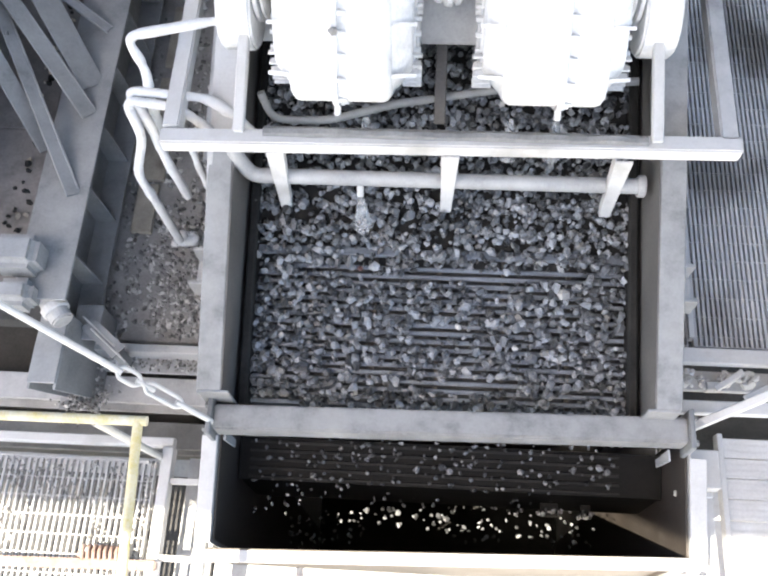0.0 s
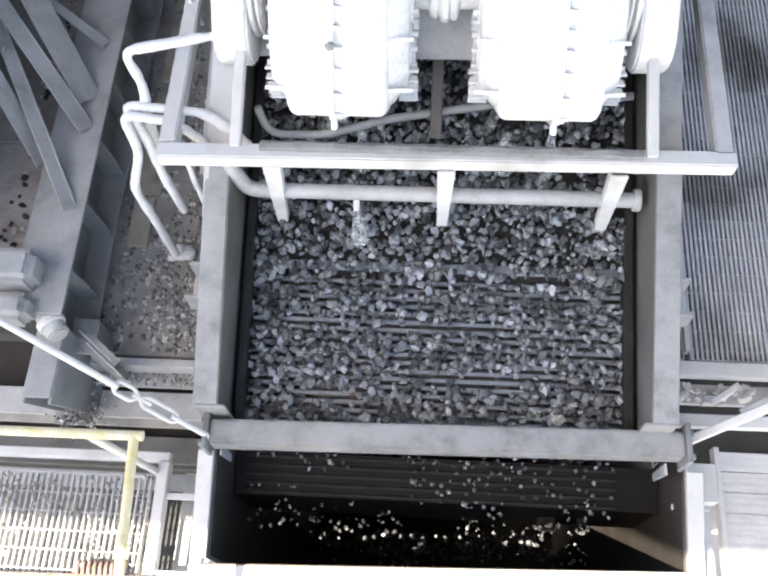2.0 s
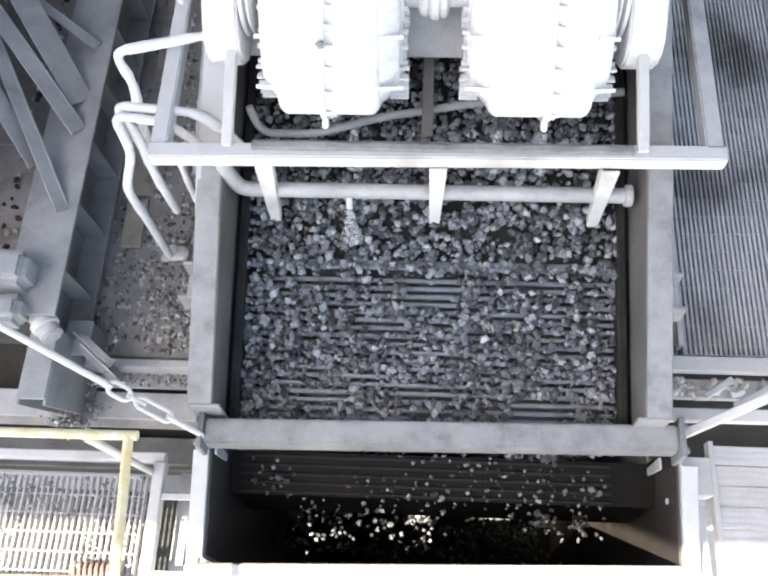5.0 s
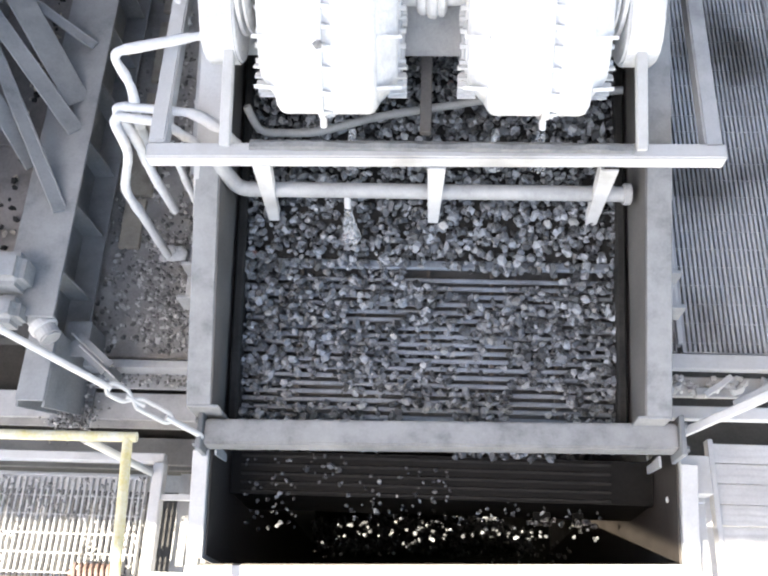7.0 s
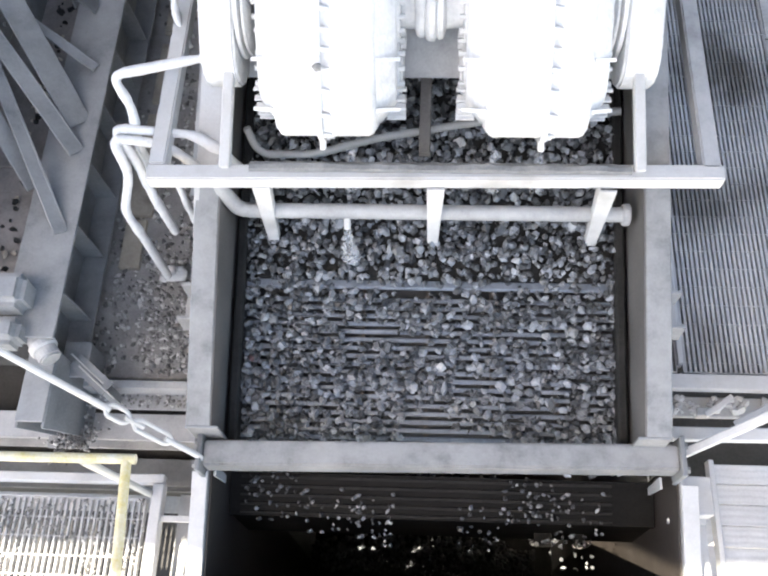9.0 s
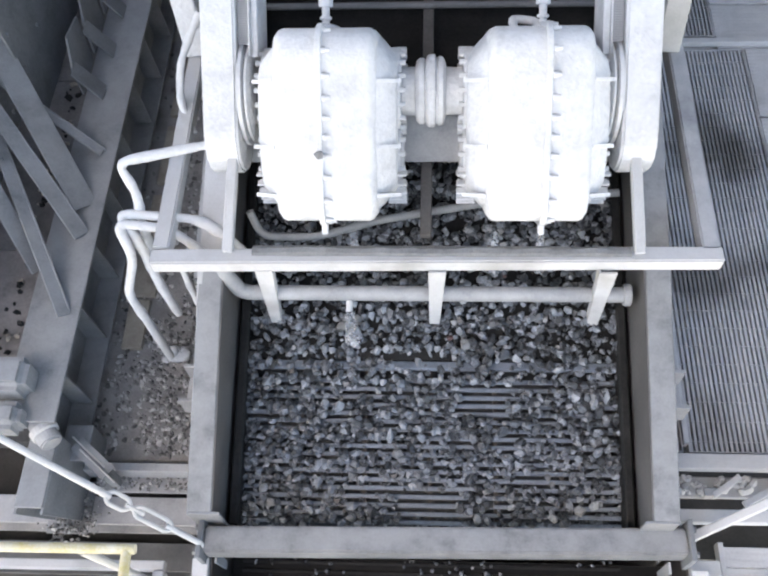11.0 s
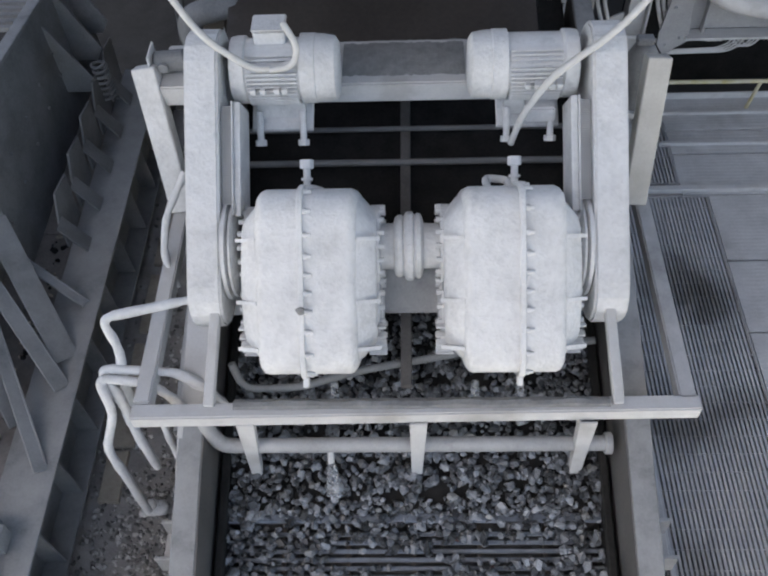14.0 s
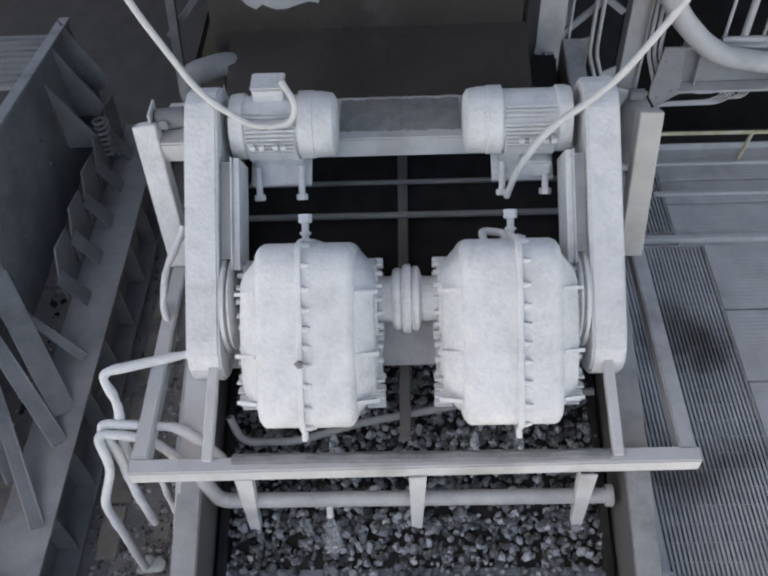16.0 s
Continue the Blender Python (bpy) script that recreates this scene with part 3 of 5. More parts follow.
def build_frame():
    """The fixed frame round the exciters."""
    root = thing("drive_frame", (0, 3.0, 1.1), "dust-white square steel frame round the exciter drive", "frame")
    zf = 1.13
    bm = new_bm()
    bar(bm, (-1.39, 2.22, zf), (1.40, 2.25, zf), 0.085, 0.09)
    part("front_rail", bm, FRAME, root, "white front rail with caked dust on top", bevel=0.008, seg=2)
    for s in (-1, 1):
        bm = new_bm()
        bar(bm, (1.345 * s, 2.27, zf), (1.345 * s, 4.35, zf), 0.085, 0.09)
        part("side_rail", bm, GREY if s > 0 else FRAME, root, bevel=0.008, seg=2)
        # strut to the belt guard
        bm = new_bm()
        bar(bm, (1.0 * s, 2.24, zf + 0.05), (0.985 * s, 2.74, 1.40), 0.05, 0.05)
        part("guard_strut", bm, FRAME, root, bevel=0.005)
        # leaning plate column at the back
        bm = new_bm()
        bar(bm, (1.33 * s if s < 0 else 1.29, 3.58, 1.17), (-1.43 if s < 0 else 1.335, 3.92, 1.94), 0.13, 0.10, (0, 1, 0))
        part("leaning_column", bm, CREAM if s > 0 else WHITE, root, bevel=0.006)
    # hangers
    for x, ax in ((-0.83, -0.85), (0.03, 0.02), (0.86, 0.87)):
        bm = new_bm()
        s = 1 if x > 0.1 else -1
        zb = deck_z(2.2) + 0.07
        prism(bm, [(x - 0.044, zf - 0.03), (x + 0.044, zf - 0.03), (ax + 0.028, zb), (ax - 0.028, zb)], 2.176, 2.188, axis=1)
        bar(bm, (x - 0.04 * s, 2.21, zf - 0.03), (ax - 0.024 * s, 2.205, zb), 0.05, 0.01, (1, 0, 0))
        part("hanger", bm, FRAME, root, "white angle hanger splashed with mud", bevel=0.002)
    for s in (-1, 1):
        bm = new_bm()
        bar(bm, (0.80 * s, 2.23, 1.08), (0.93 * s, 2.4, 0.85), 0.02, 0.03)
        part("knee_brace", bm, FRAME, root)
    # cross beam that carries the motors
    bm = new_bm()
    bar(bm, (-1.36, 4.02, 1.80), (1.12, 4.02, 1.80), 0.38, 0.13)
    part("motor_beam", bm, FRAME, root, "white motor beam with grey caked dust", bevel=0.01, seg=2)
    # caked dust along the beam and the front rail
    rnd = random.Random(3)
    for y, z, x0, x1, w in ((4.035, 1.868, -0.36, 0.31, 0.34), (2.245, 1.18, -0.88, 0.96, 0.05)):
        bm = new_bm()
        n = 46
        top = []
        for i in range(n + 1):
            x = x0 + (x1 - x0) * i / n
            h = 0.012 + 0.03 * max(0, noise.noise((x * 6, y, 0))) + rnd.uniform(0, 0.008)
            ww = w * (0.93 + 0.12 * noise.noise((x * 9, 3, y)) + 0.10 * noise.noise((x * 40, 1, y)))
            top.append([bm.verts.new(v) for v in ((x, y - ww / 2, z - 0.01), (x, y - ww * 0.3, z + h * 0.7), (x, y + ww * 0.2, z + h), (x, y + ww / 2 + 0.02, z - 0.01))])
        for a, b in zip(top, top[1:]):
            for k in range(3):
                bm.faces.new((a[k], b[k], b[k + 1], a[k + 1]))
            bm.faces.new((a[0], a[3], b[3], b[0]))
        bm.faces.new(top[0])
        bm.faces.new(top[-1][::-1])
        part("caked_dust", bm, CAKE, root, "crumbling grey dust cake", smooth=0.8)


# ---------- exciters ----------
FACE = radians(133)          # the casing's flat side looks up and to the front


def squared_ring(a, power=8.0, amount=0.93):
    c, s = abs(math.cos(a - FACE)), abs(math.sin(a - FACE))
    return 1 + amount * (1 / (c ** power + s ** power) ** (1 / power) - 1)


def casing_shape(bm, profile, cy, cz, seg=120, amount=0.93):
    """Turns (x, half-width) pairs into a box with rounded corners round the shaft."""
    rings = []
    for x, r in profile:
        rings.append([bm.verts.new((x, cy + math.cos(2 * math.pi * k / seg) * r * squared_ring(2 * math.pi * k / seg, amount=amount), cz + math.sin(2 * math.pi * k / seg) * r * squared_ring(2 * math.pi * k / seg, amount=amount))) for k in range(seg)])
    for a, b in zip(rings, rings[1:]):
        for k in range(seg):
            bm.faces.new((a[k], b[k], b[(k + 1) % seg], a[(k + 1) % seg]))
    bm.faces.new(rings[0])
    bm.faces.new(rings[-1][::-1])
    return bm


UP = Vector((0, 0.751, 0.66))           # along the casing's flat side, up and back
SHAFT = (3.026, 1.456)


def build_exciter(xc, mirror):
    """A gearbox exciter with two shafts along x."""
    y, z = 2.91, 1.35
    root = thing("exciter", (xc, y, z - 0.5), "white dust-covered exciter gearbox with a bolted casing", "gearbox", "exciters on the screen")
    R, w = 0.458, 0.24
    bm = new_bm()
    prof = [(-w, R - 0.05), (-w + 0.006, R - 0.028), (-w + 0.022, R - 0.008), (-w + 0.04, R), (w - 0.04, R), (w - 0.022, R - 0.008), (w - 0.006, R - 0.028), (w, R - 0.05)]
    casing_shape(bm, [(xc + a, r) for a, r in prof], y, z)
    casing = part("casing", bm, WHITE, root, smooth=0.9)
    fx = xc + (-0.02 if mirror < 0 else 0.03)
    bm = new_bm()
    casing_shape(bm, [(fx - 0.014, R + 0.022), (fx + 0.014, R + 0.022)], y, z)
    part("split_flange", bm, WHITE, casing, bevel=0.004)
    bm = new_bm()
    tube(bm, [(0.014, 0, 0), (0.032, 0, 0)], 0.015, 6)
    tube(bm, [(0.032, 0, 0), (0.052, 0, 0)], 0.009, 8)
    bolt = mesh_of("flange_bolt", bm, WHITE)
    for k in range(34):
        a = 2 * math.pi * k / 34
        r = (R + 0.006) * squared_ring(a)
        piece("flange_bolt", bolt, casing, (fx, y + math.cos(a) * r, z + math.sin(a) * r))
    # tall bolt and lug at the top of the flange
    top = Vector((fx, y, z)) + UP * (R + 0.0) + Vector((0, -0.06, 0.06)) * 1.5
    bm = new_bm()
    tube(bm, [top, top + UP * 0.13], 0.019, 10)
    tube(bm, [top + UP * 0.045, top + UP * 0.06], 0.03, 10)
    tube(bm, [top + UP * 0.105, top + UP * 0.15], 0.036, 6)
    part("breather_bolt", bm, WHITE, casing, "white hexagon-headed breather bolt", bevel=0.003)
    bm = new_bm()
    box(bm, fx + 0.035, top.y - 0.01, top.z - 0.01, 0.05, 0.07, 0.06, Matrix.Rotation(radians(45), 3, "X"))
    part("lug", bm, WHITE, casing, bevel=0.014, seg=2)
    bm = new_bm()
    bot = Vector((fx, y, z)) - UP * (R + 0.0) + Vector((0, -0.22, 0.22))
    bar(bm, bot + UP * 0.06, bot - UP * 0.045, 0.028, 0.05, (0, -0.7, 0.7))
    part("foot_lug", bm, WHITE, casing, bevel=0.005)
    if mirror > 0:
        bm = new_bm()
        p = Vector((fx - 0.09, y, z)) + UP * (R + 0.01)
        tube(bm, rounded([p + Vector((-0.05, -0.2, 0.15)), p + Vector((-0.05, 0, 0.05)), p + Vector((0.07, 0.0, 0.03)), p + Vector((0.07, -0.15, 0.12))], 0.05), 0.02, 10)
        part("lifting_eye", bm, WHITE, casing, smooth=0.8)
    if mirror < 0:
        bm = new_bm()
        p = Vector((fx, y - 0.33, z + 0.36)) - UP * 0.12
        rock(bm, random.Random(4), p, 0.034, 12)
        part("worn_spot", bm, CAKE, casing, "chipped rusty spot on the flange")
    for e in (-1, 1):
        x0 = xc + e * (w - 0.004)
        bm = new_bm()
        casing_shape(bm, [(x0, R - 0.035), (x0 + e * 0.02, R - 0.05), (x0 + e * 0.085, 0.335), (x0 + e * 0.092, 0.32)], y, z, amount=0.55)
        cover = part("end_cover", bm, WHITE, root, "coned end cover", smooth=0.7)
        # two shaft flanges, each with its ring of bolts
        for (sy, sz), rr, n in ((SHAFT, 0.215, 18), ((2 * y - SHAFT[0], 2 * z - SHAFT[1] - 0.02), 0.20, 16)):
            bm = new_bm()
            lathe(bm, [(x0 + e * 0.06, rr), (x0 + e * 0.10, rr), (x0 + e * 0.106, rr - 0.008), (x0 + e * 0.108, 0.1), (x0 + e * 0.118, 0.095)], sy, sz, 40)
            part("shaft_flange", bm, WHITE, cover, smooth=0.6)
            bm = new_bm()
            tube(bm, [(0, 0, 0), (0.045 * e, 0, 0)], 0.014, 6)
            cb = mesh_of("cover_bolt", bm, WHITE)
            for k in range(n):
                a = 2 * math.pi * (k + 0.5) / n
                piece("cover_bolt", cb, cover, (x0 + e * 0.085, sy + math.cos(a) * (rr - 0.012), sz + math.sin(a) * (rr - 0.012)))
        for k, d in enumerate((0.20, -0.10, -0.33)):
            bm = new_bm()
            p = Vector((0, y, z)) + UP * d
            n = Vector((0, -0.66, 0.751))
            r = 0.40 - 0.3 * max(0, abs(d) - 0.25)
            bar(bm, Vector((x0 - e * 0.01, 0, 0)) + p + n * r, Vector((x0 + e * 0.10, 0, 0)) + p + n * (r - 0.08), 0.018, 0.05, n)
            part("stiffening_rib", bm, WHITE, cover)
        bm = new_bm()
        bar(bm, (-0.05 * e, 0, 0), (0.045 * e, 0, 0), 0.012, 0.04)
        fin = mesh_of("lower_fin", bm, WHITE, bevel=0.003)
        for k in range(5):
            a = radians(150 + k * 13)
            piece("lower_fin", fin, cover, (x0 + e * 0.09, 2 * y - SHAFT[0] + math.cos(a) * 0.225, 2 * z - SHAFT[1] - 0.02 + math.sin(a) * 0.225), Matrix.Rotation(a - math.pi / 2, 4, "X"))
    bm = new_bm()
    box(bm, xc, y + 0.16, z - 0.33, 0.44, 0.3, 0.14, Matrix.Rotation(radians(15), 3, "X"))
    part("mounting_foot", bm, WHITE, root, bevel=0.01)
    return root


def build_coupling():
    y, z = SHAFT
    root = thing("shaft_coupling", (0.0, y, z - 0.2), "white dusty flanged shaft coupling between the exciters", "coupling")
    bm = new_bm()
    lathe(bm, [(-0.15, 0.118), (-0.085, 0.12), (-0.078, 0.15), (-0.062, 0.162), (-0.042, 0.162), (-0.034, 0.152), (-0.026, 0.172), (-0.012, 0.18), (0.012, 0.18), (0.022, 0.160), (0.034, 0.172), (0.052, 0.168), (0.062, 0.15), (0.07, 0.118), (0.15, 0.115)], y, z, 48)
    part("coupling_sleeve", bm, WHITE, root, smooth=0.5)
    for k in range(6):
        bm = new_bm()
        a = k * math.pi / 3 + 0.2
        p = (y + math.cos(a) * 0.172, z + math.sin(a) * 0.172)
        tube(bm, [(-0.01, *p), (0.012, *p)], 0.016, 8)
        part("coupling_bolt", bm, WHITE, root)


def build_bridge():
    root = thing("exciter_bridge", (0.0, 2.95, 0.8), "dusty grey steel bridge plate below the exciters", "beam")
    bm = new_bm()
    m = Matrix.Rotation(radians(15), 3, "X")
    box(bm, 0, 2.99, 1.22, 2.04, 0.36, 0.03, Matrix.Rotation(radians(45), 3, "X"))
    part("bridge_plate", bm, GREY, root, bevel=0.005)
    bm = new_bm()
    box(bm, 0, 3.16, 1.14, 2.04, 0.03, 0.24, m)
    part("rear_web", bm, GREY, root, bevel=0.004)


def build_guard(s):
    """A belt guard from the exciter's pulley up to the motor's pulley."""
    root = thing("belt_guard", (1.0 * s, 2.8, 1.2), "white dusty sheet steel belt guard with mesh inner side", "belt guard", "belt guards")
    a, b = Vector((2.85, 1.35)), Vector((3.74, 2.04))       # y, z of the two pulleys
    d = (b - a).normalized()
    nrm = Vector((-d.y, d.x))
    r0, r1 = 0.20, 0.21
    out = []
    for k in range(9):
        t = math.pi / 2 + math.pi * k / 8
        out.append(a + (d * math.cos(t) + nrm * math.sin(t)) * r0)
    for k in range(9):
        t = -math.pi / 2 + math.pi * k / 8
        out.append(b + (d * math.cos(t) + nrm * math.sin(t)) * r1)
    x0, x1 = 0.925 * s, 1.095 * s
    bm = new_bm()
    prism(bm, [(v.x, v.y) for v in out], x0, x1)
    shell = part("guard_shell", bm, WHITE, root, bevel=0.012, seg=2)
    # inner mesh panel on its housing
    mid0, mid1 = a + d * 0.42, b - d * 0.22
    bm = new_bm()
    bar(bm, (0.895 * s, mid0.x, mid0.y), (0.895 * s, mid1.x, mid1.y), 0.052, 0.29, (0, nrm.x, nrm.y))
    part("inner_housing", bm, WHITE, root, "dusty housing behind the mesh", bevel=0.004)
    face = nrm * 0.150
    # dark strip set behind the mesh as the shade of the gap
    bm = new_bm()
    c0, c1 = mid0 + face, mid1 + face
    bar(bm, (0.895 * s, c0.x, c0.y), (0.895 * s, c1.x, c1.y), 0.048, 0.004, (0, nrm.x, nrm.y))
    part("mesh_backing", bm, DARKGREY, shell, "dark strip standing in for the shade behind the mesh")
    face = nrm * 0.156
    bm = new_bm()
    n = 44
    for i in range(n):
        c = mid0 + (mid1 - mid0) * (i / (n - 1)) + face
        bar(bm, (0.870 * s, c.x, c.y), (0.920 * s, c.x, c.y), 0.007, 0.004, (0, nrm.x, nrm.y))
    for x in (0.880, 0.893, 0.906):
        p, q = mid0 + face, mid1 + face
        bar(bm, (x * s, p.x, p.y), (x * s, q.x, q.y), 0.004, 0.004, (0, nrm.x, nrm.y))
    part("mesh_panel", bm, GREY, shell, "grey wire mesh panel")
    # smooth cover plate on the inner side, with its rim proud of the mesh
    bm = new_bm()
    p, q = mid0 - d * 0.06 + nrm * 0.01, mid1 + d * 0.03 + nrm * 0.01
    bar(bm, (0.846 * s, p.x, p.y), (0.846 * s, q.x, q.y), 0.034, 0.25, (0, nrm.x, nrm.y))
    p, q = mid0 - d * 0.06 + nrm * 0.15, mid1 + d * 0.03 + nrm * 0.15
    bar(bm, (0.866 * s, p.x, p.y), (0.866 * s, q.x, q.y), 0.008, 0.025, (0, nrm.x, nrm.y))
    part("cover_plate", bm, WHITE, shell, bevel=0.003)
    # pulley, rubbing rings on the shaft
    bm = new_bm()
    lathe(bm, [(0.862 * s, 0.20), (0.875 * s, 0.25), (0.885 * s, 0.25), (0.89 * s, 0.21), (0.90 * s, 0.265), (0.918 * s, 0.265)], SHAFT[0], SHAFT[1], 40)
    part("seal_ring", bm, WHITE, root, smooth=0.6)
    for q in (0.45, 0.9):
        bm = new_bm()
        c = a + d * q + nrm * 0.0
        box(bm, x1 + 0.01 * s, c.x, c.y, 0.02, 0.05, 0.05)
        part("bracket", bm, WHITE, root, bevel=0.004)
    root.location.x -= 0.02


def build_motor(s):
    """An electric motor with cooling fins, its shaft along x."""
    y, z = 3.76, 2.03
    root = thing("electric_motor", (0.62 * s, y, z - 0.3), "white dust-covered finned electric motor on a slide base", "motor", "drive motors")
    bm = new_bm()
    lathe(bm, [(0.875 * s, 0.10), (0.87 * s, 0.165), (0.84 * s, 0.172), (0.80 * s, 0.172), (0.79 * s, 0.158), (0.52 * s, 0.158), (0.51 * s, 0.165), (0.50 * s, 0.167)], y, z, 40)
    part("stator", bm, WHITE, root, smooth=0.6)
    bm = new_bm()
    lathe(bm, [(0.515 * s, 0.15), (0.515 * s, 0.178), (0.44 * s, 0.178), (0.435 * s, 0.173), (0.40 * s, 0.173), (0.34 * s, 0.162), (0.322 * s, 0.135), (0.318 * s, 0.06)], y, z, 40)
    part("fan_cowl", bm, WHITE, root, "rounded fan cowl", smooth=0.6)
    bm = new_bm()
    bar(bm, (0.53 * s, 0, 0), (0.785 * s, 0, 0), 0.006, 0.034)
    fin = mesh_of("cooling_fin", bm, WHITE)
    for k in range(15):
        a = radians(122 + 100 * k / 14)
        m = Matrix.Rotation(a - math.pi / 2, 4, "X")
        piece("cooling_fin", fin, root, (0, y + math.cos(a) * 0.168, z + math.sin(a) * 0.168), m)
    bm = new_bm()
    if s < 0:
        box(bm, 0.665 * s, y + 0.06, z + 0.185, 0.16, 0.13, 0.09)
        box(bm, 0.665 * s, y + 0.06, z + 0.235, 0.175, 0.145, 0.014)
    else:
        box(bm, 0.70 * s, y - 0.10, z - 0.205, 0.16, 0.14, 0.10)
    part("terminal_box", bm, WHITE, root, bevel=0.012, seg=2)
    bm = new_bm()
    box(bm, 0.645 * s, y - 0.02, z - 0.26, 0.33, 0.24, 0.03, Matrix.Rotation(radians(25), 3, "X"))
    box(bm, 0.645 * s, y - 0.02, z - 0.22, 0.26, 0.12, 0.10)
    part("motor_base", bm, WHITE, root, bevel=0.005)
    for dx in (-0.115, 0.115):
        bm = new_bm()
        x = 0.645 * s + dx
        p = Vector((x, y - 0.10, z - 0.20))
        q = Vector((x, y - 0.19, z - 0.32))
        tube(bm, [p, q], 0.018, 8)
        tube(bm, [q, q + (q - p).normalized() * 0.03], 0.032, 6)
        part("adjusting_bolt", bm, WHITE, root, "adjusting bolt with a hexagon head")
    for dx in (-0.07, -0.02, 0.05, 0.09):
        bm = new_bm()
        box(bm, 0.68 * s + dx, y - 0.2, z + 0.02, 0.03, 0.03, 0.025)
        part("cable_clip", bm, WHITE, root, bevel=0.004)
    root.location.x += -0.033 if s < 0 else -0.012
    return root


# ---------- pipes and cables ----------
def build_pipes():
    root = thing("front_spray_pipe", (0, 2.23, 0.7), "dusty white water spray pipe across the screen", "pipe")
    bm = new_bm()
    tube(bm, rounded([(-1.075, 2.28, 1.08), (-1.055, 2.24, 0.97), (-1.0, 2.225, 0.80), (1.0, 2.225, 0.80)], 0.06), 0.04, 14)
    part("pipe_run", bm, GREY, root, smooth=0.8)
    bm = new_bm()
    tube(bm, [(0.99, 2.225, 0.80), (1.03, 2.225, 0.80)], 0.058, 14)
    part("end_cap", bm, GREY, root, bevel=0.006)
    bm = new_bm()
    tube(bm, [(-0.43, 2.2, 0.78), (-0.43, 2.16, 0.73)], 0.018, 10)
    part("nozzle", bm, FRAME, root)
    bm = new_bm()
    tube(bm, [(-0.43, 2.16, 0.73), (-0.425, 2.12, 0.63), (-0.42, 2.09, 0.53)], 0.02, 16, radii=[0.018, 0.034, 0.055])
    part("water_jet", bm, SPRAY, root, "white water jet from the nozzle", smooth=1.5)
    root = thing("rear_spray_pipe", (0, 2.7, 0.8), "grey steel water spray pipe below the exciters", "pipe")
    bm = new_bm()
    tube(bm, rounded([(-0.97, 2.62, 0.98), (-0.92, 2.55, 0.84), (-0.62, 2.55, 0.84), (-0.28, 2.62, 0.9), (0.30, 2.72, 0.92), (1.0, 2.78, 0.93)], 0.08), 0.022, 12)
    part("pipe_run", bm, STEEL, root, smooth=0.8)
    for i, x in enumerate((-0.42, 0.34, 0.58)):
        bm = new_bm()
        tube(bm, [(x, 2.57, 0.86), (x, 2.50, 0.74), (x, 2.46, 0.66)], 0.02, 16, radii=[0.02, 0.034, 0.05])
        part("water_jet", bm, SPRAY, root, "white water jet from the nozzle", smooth=1.5)
    # pipes high at the feed end
    for y, z, r in ((3.86, 1.25, 0.02), (4.12, 1.28, 0.016)):
        bm = new_bm()
        tube(bm, [(-1.04, y, z), (1.04, y, z)], r, 12)
        solo("feed_spray_pipe", bm, DARKGREY, "dark grey spray pipe above the feed end", "pipe", "feed spray pipes", smooth=0.8)
    bm = new_bm()
    bar(bm, (-0.03, 2.5, 0.92), (-0.02, 4.9, 1.40), 0.06, 0.05)
    for y in (2.75, 3.4, 3.85, 4.4):
        bar(bm, (-0.025, y, 0.55 + (y - 2.5) * 0.26), (-0.025, y, 0.92 + (y - 2.5) * 0.2), 0.04, 0.03, (0, 1, 0))
    solo("centre_stringer", bm, WETWALL, "dark steel stringer along the middle of the deck", "beam", bevel=0.005)


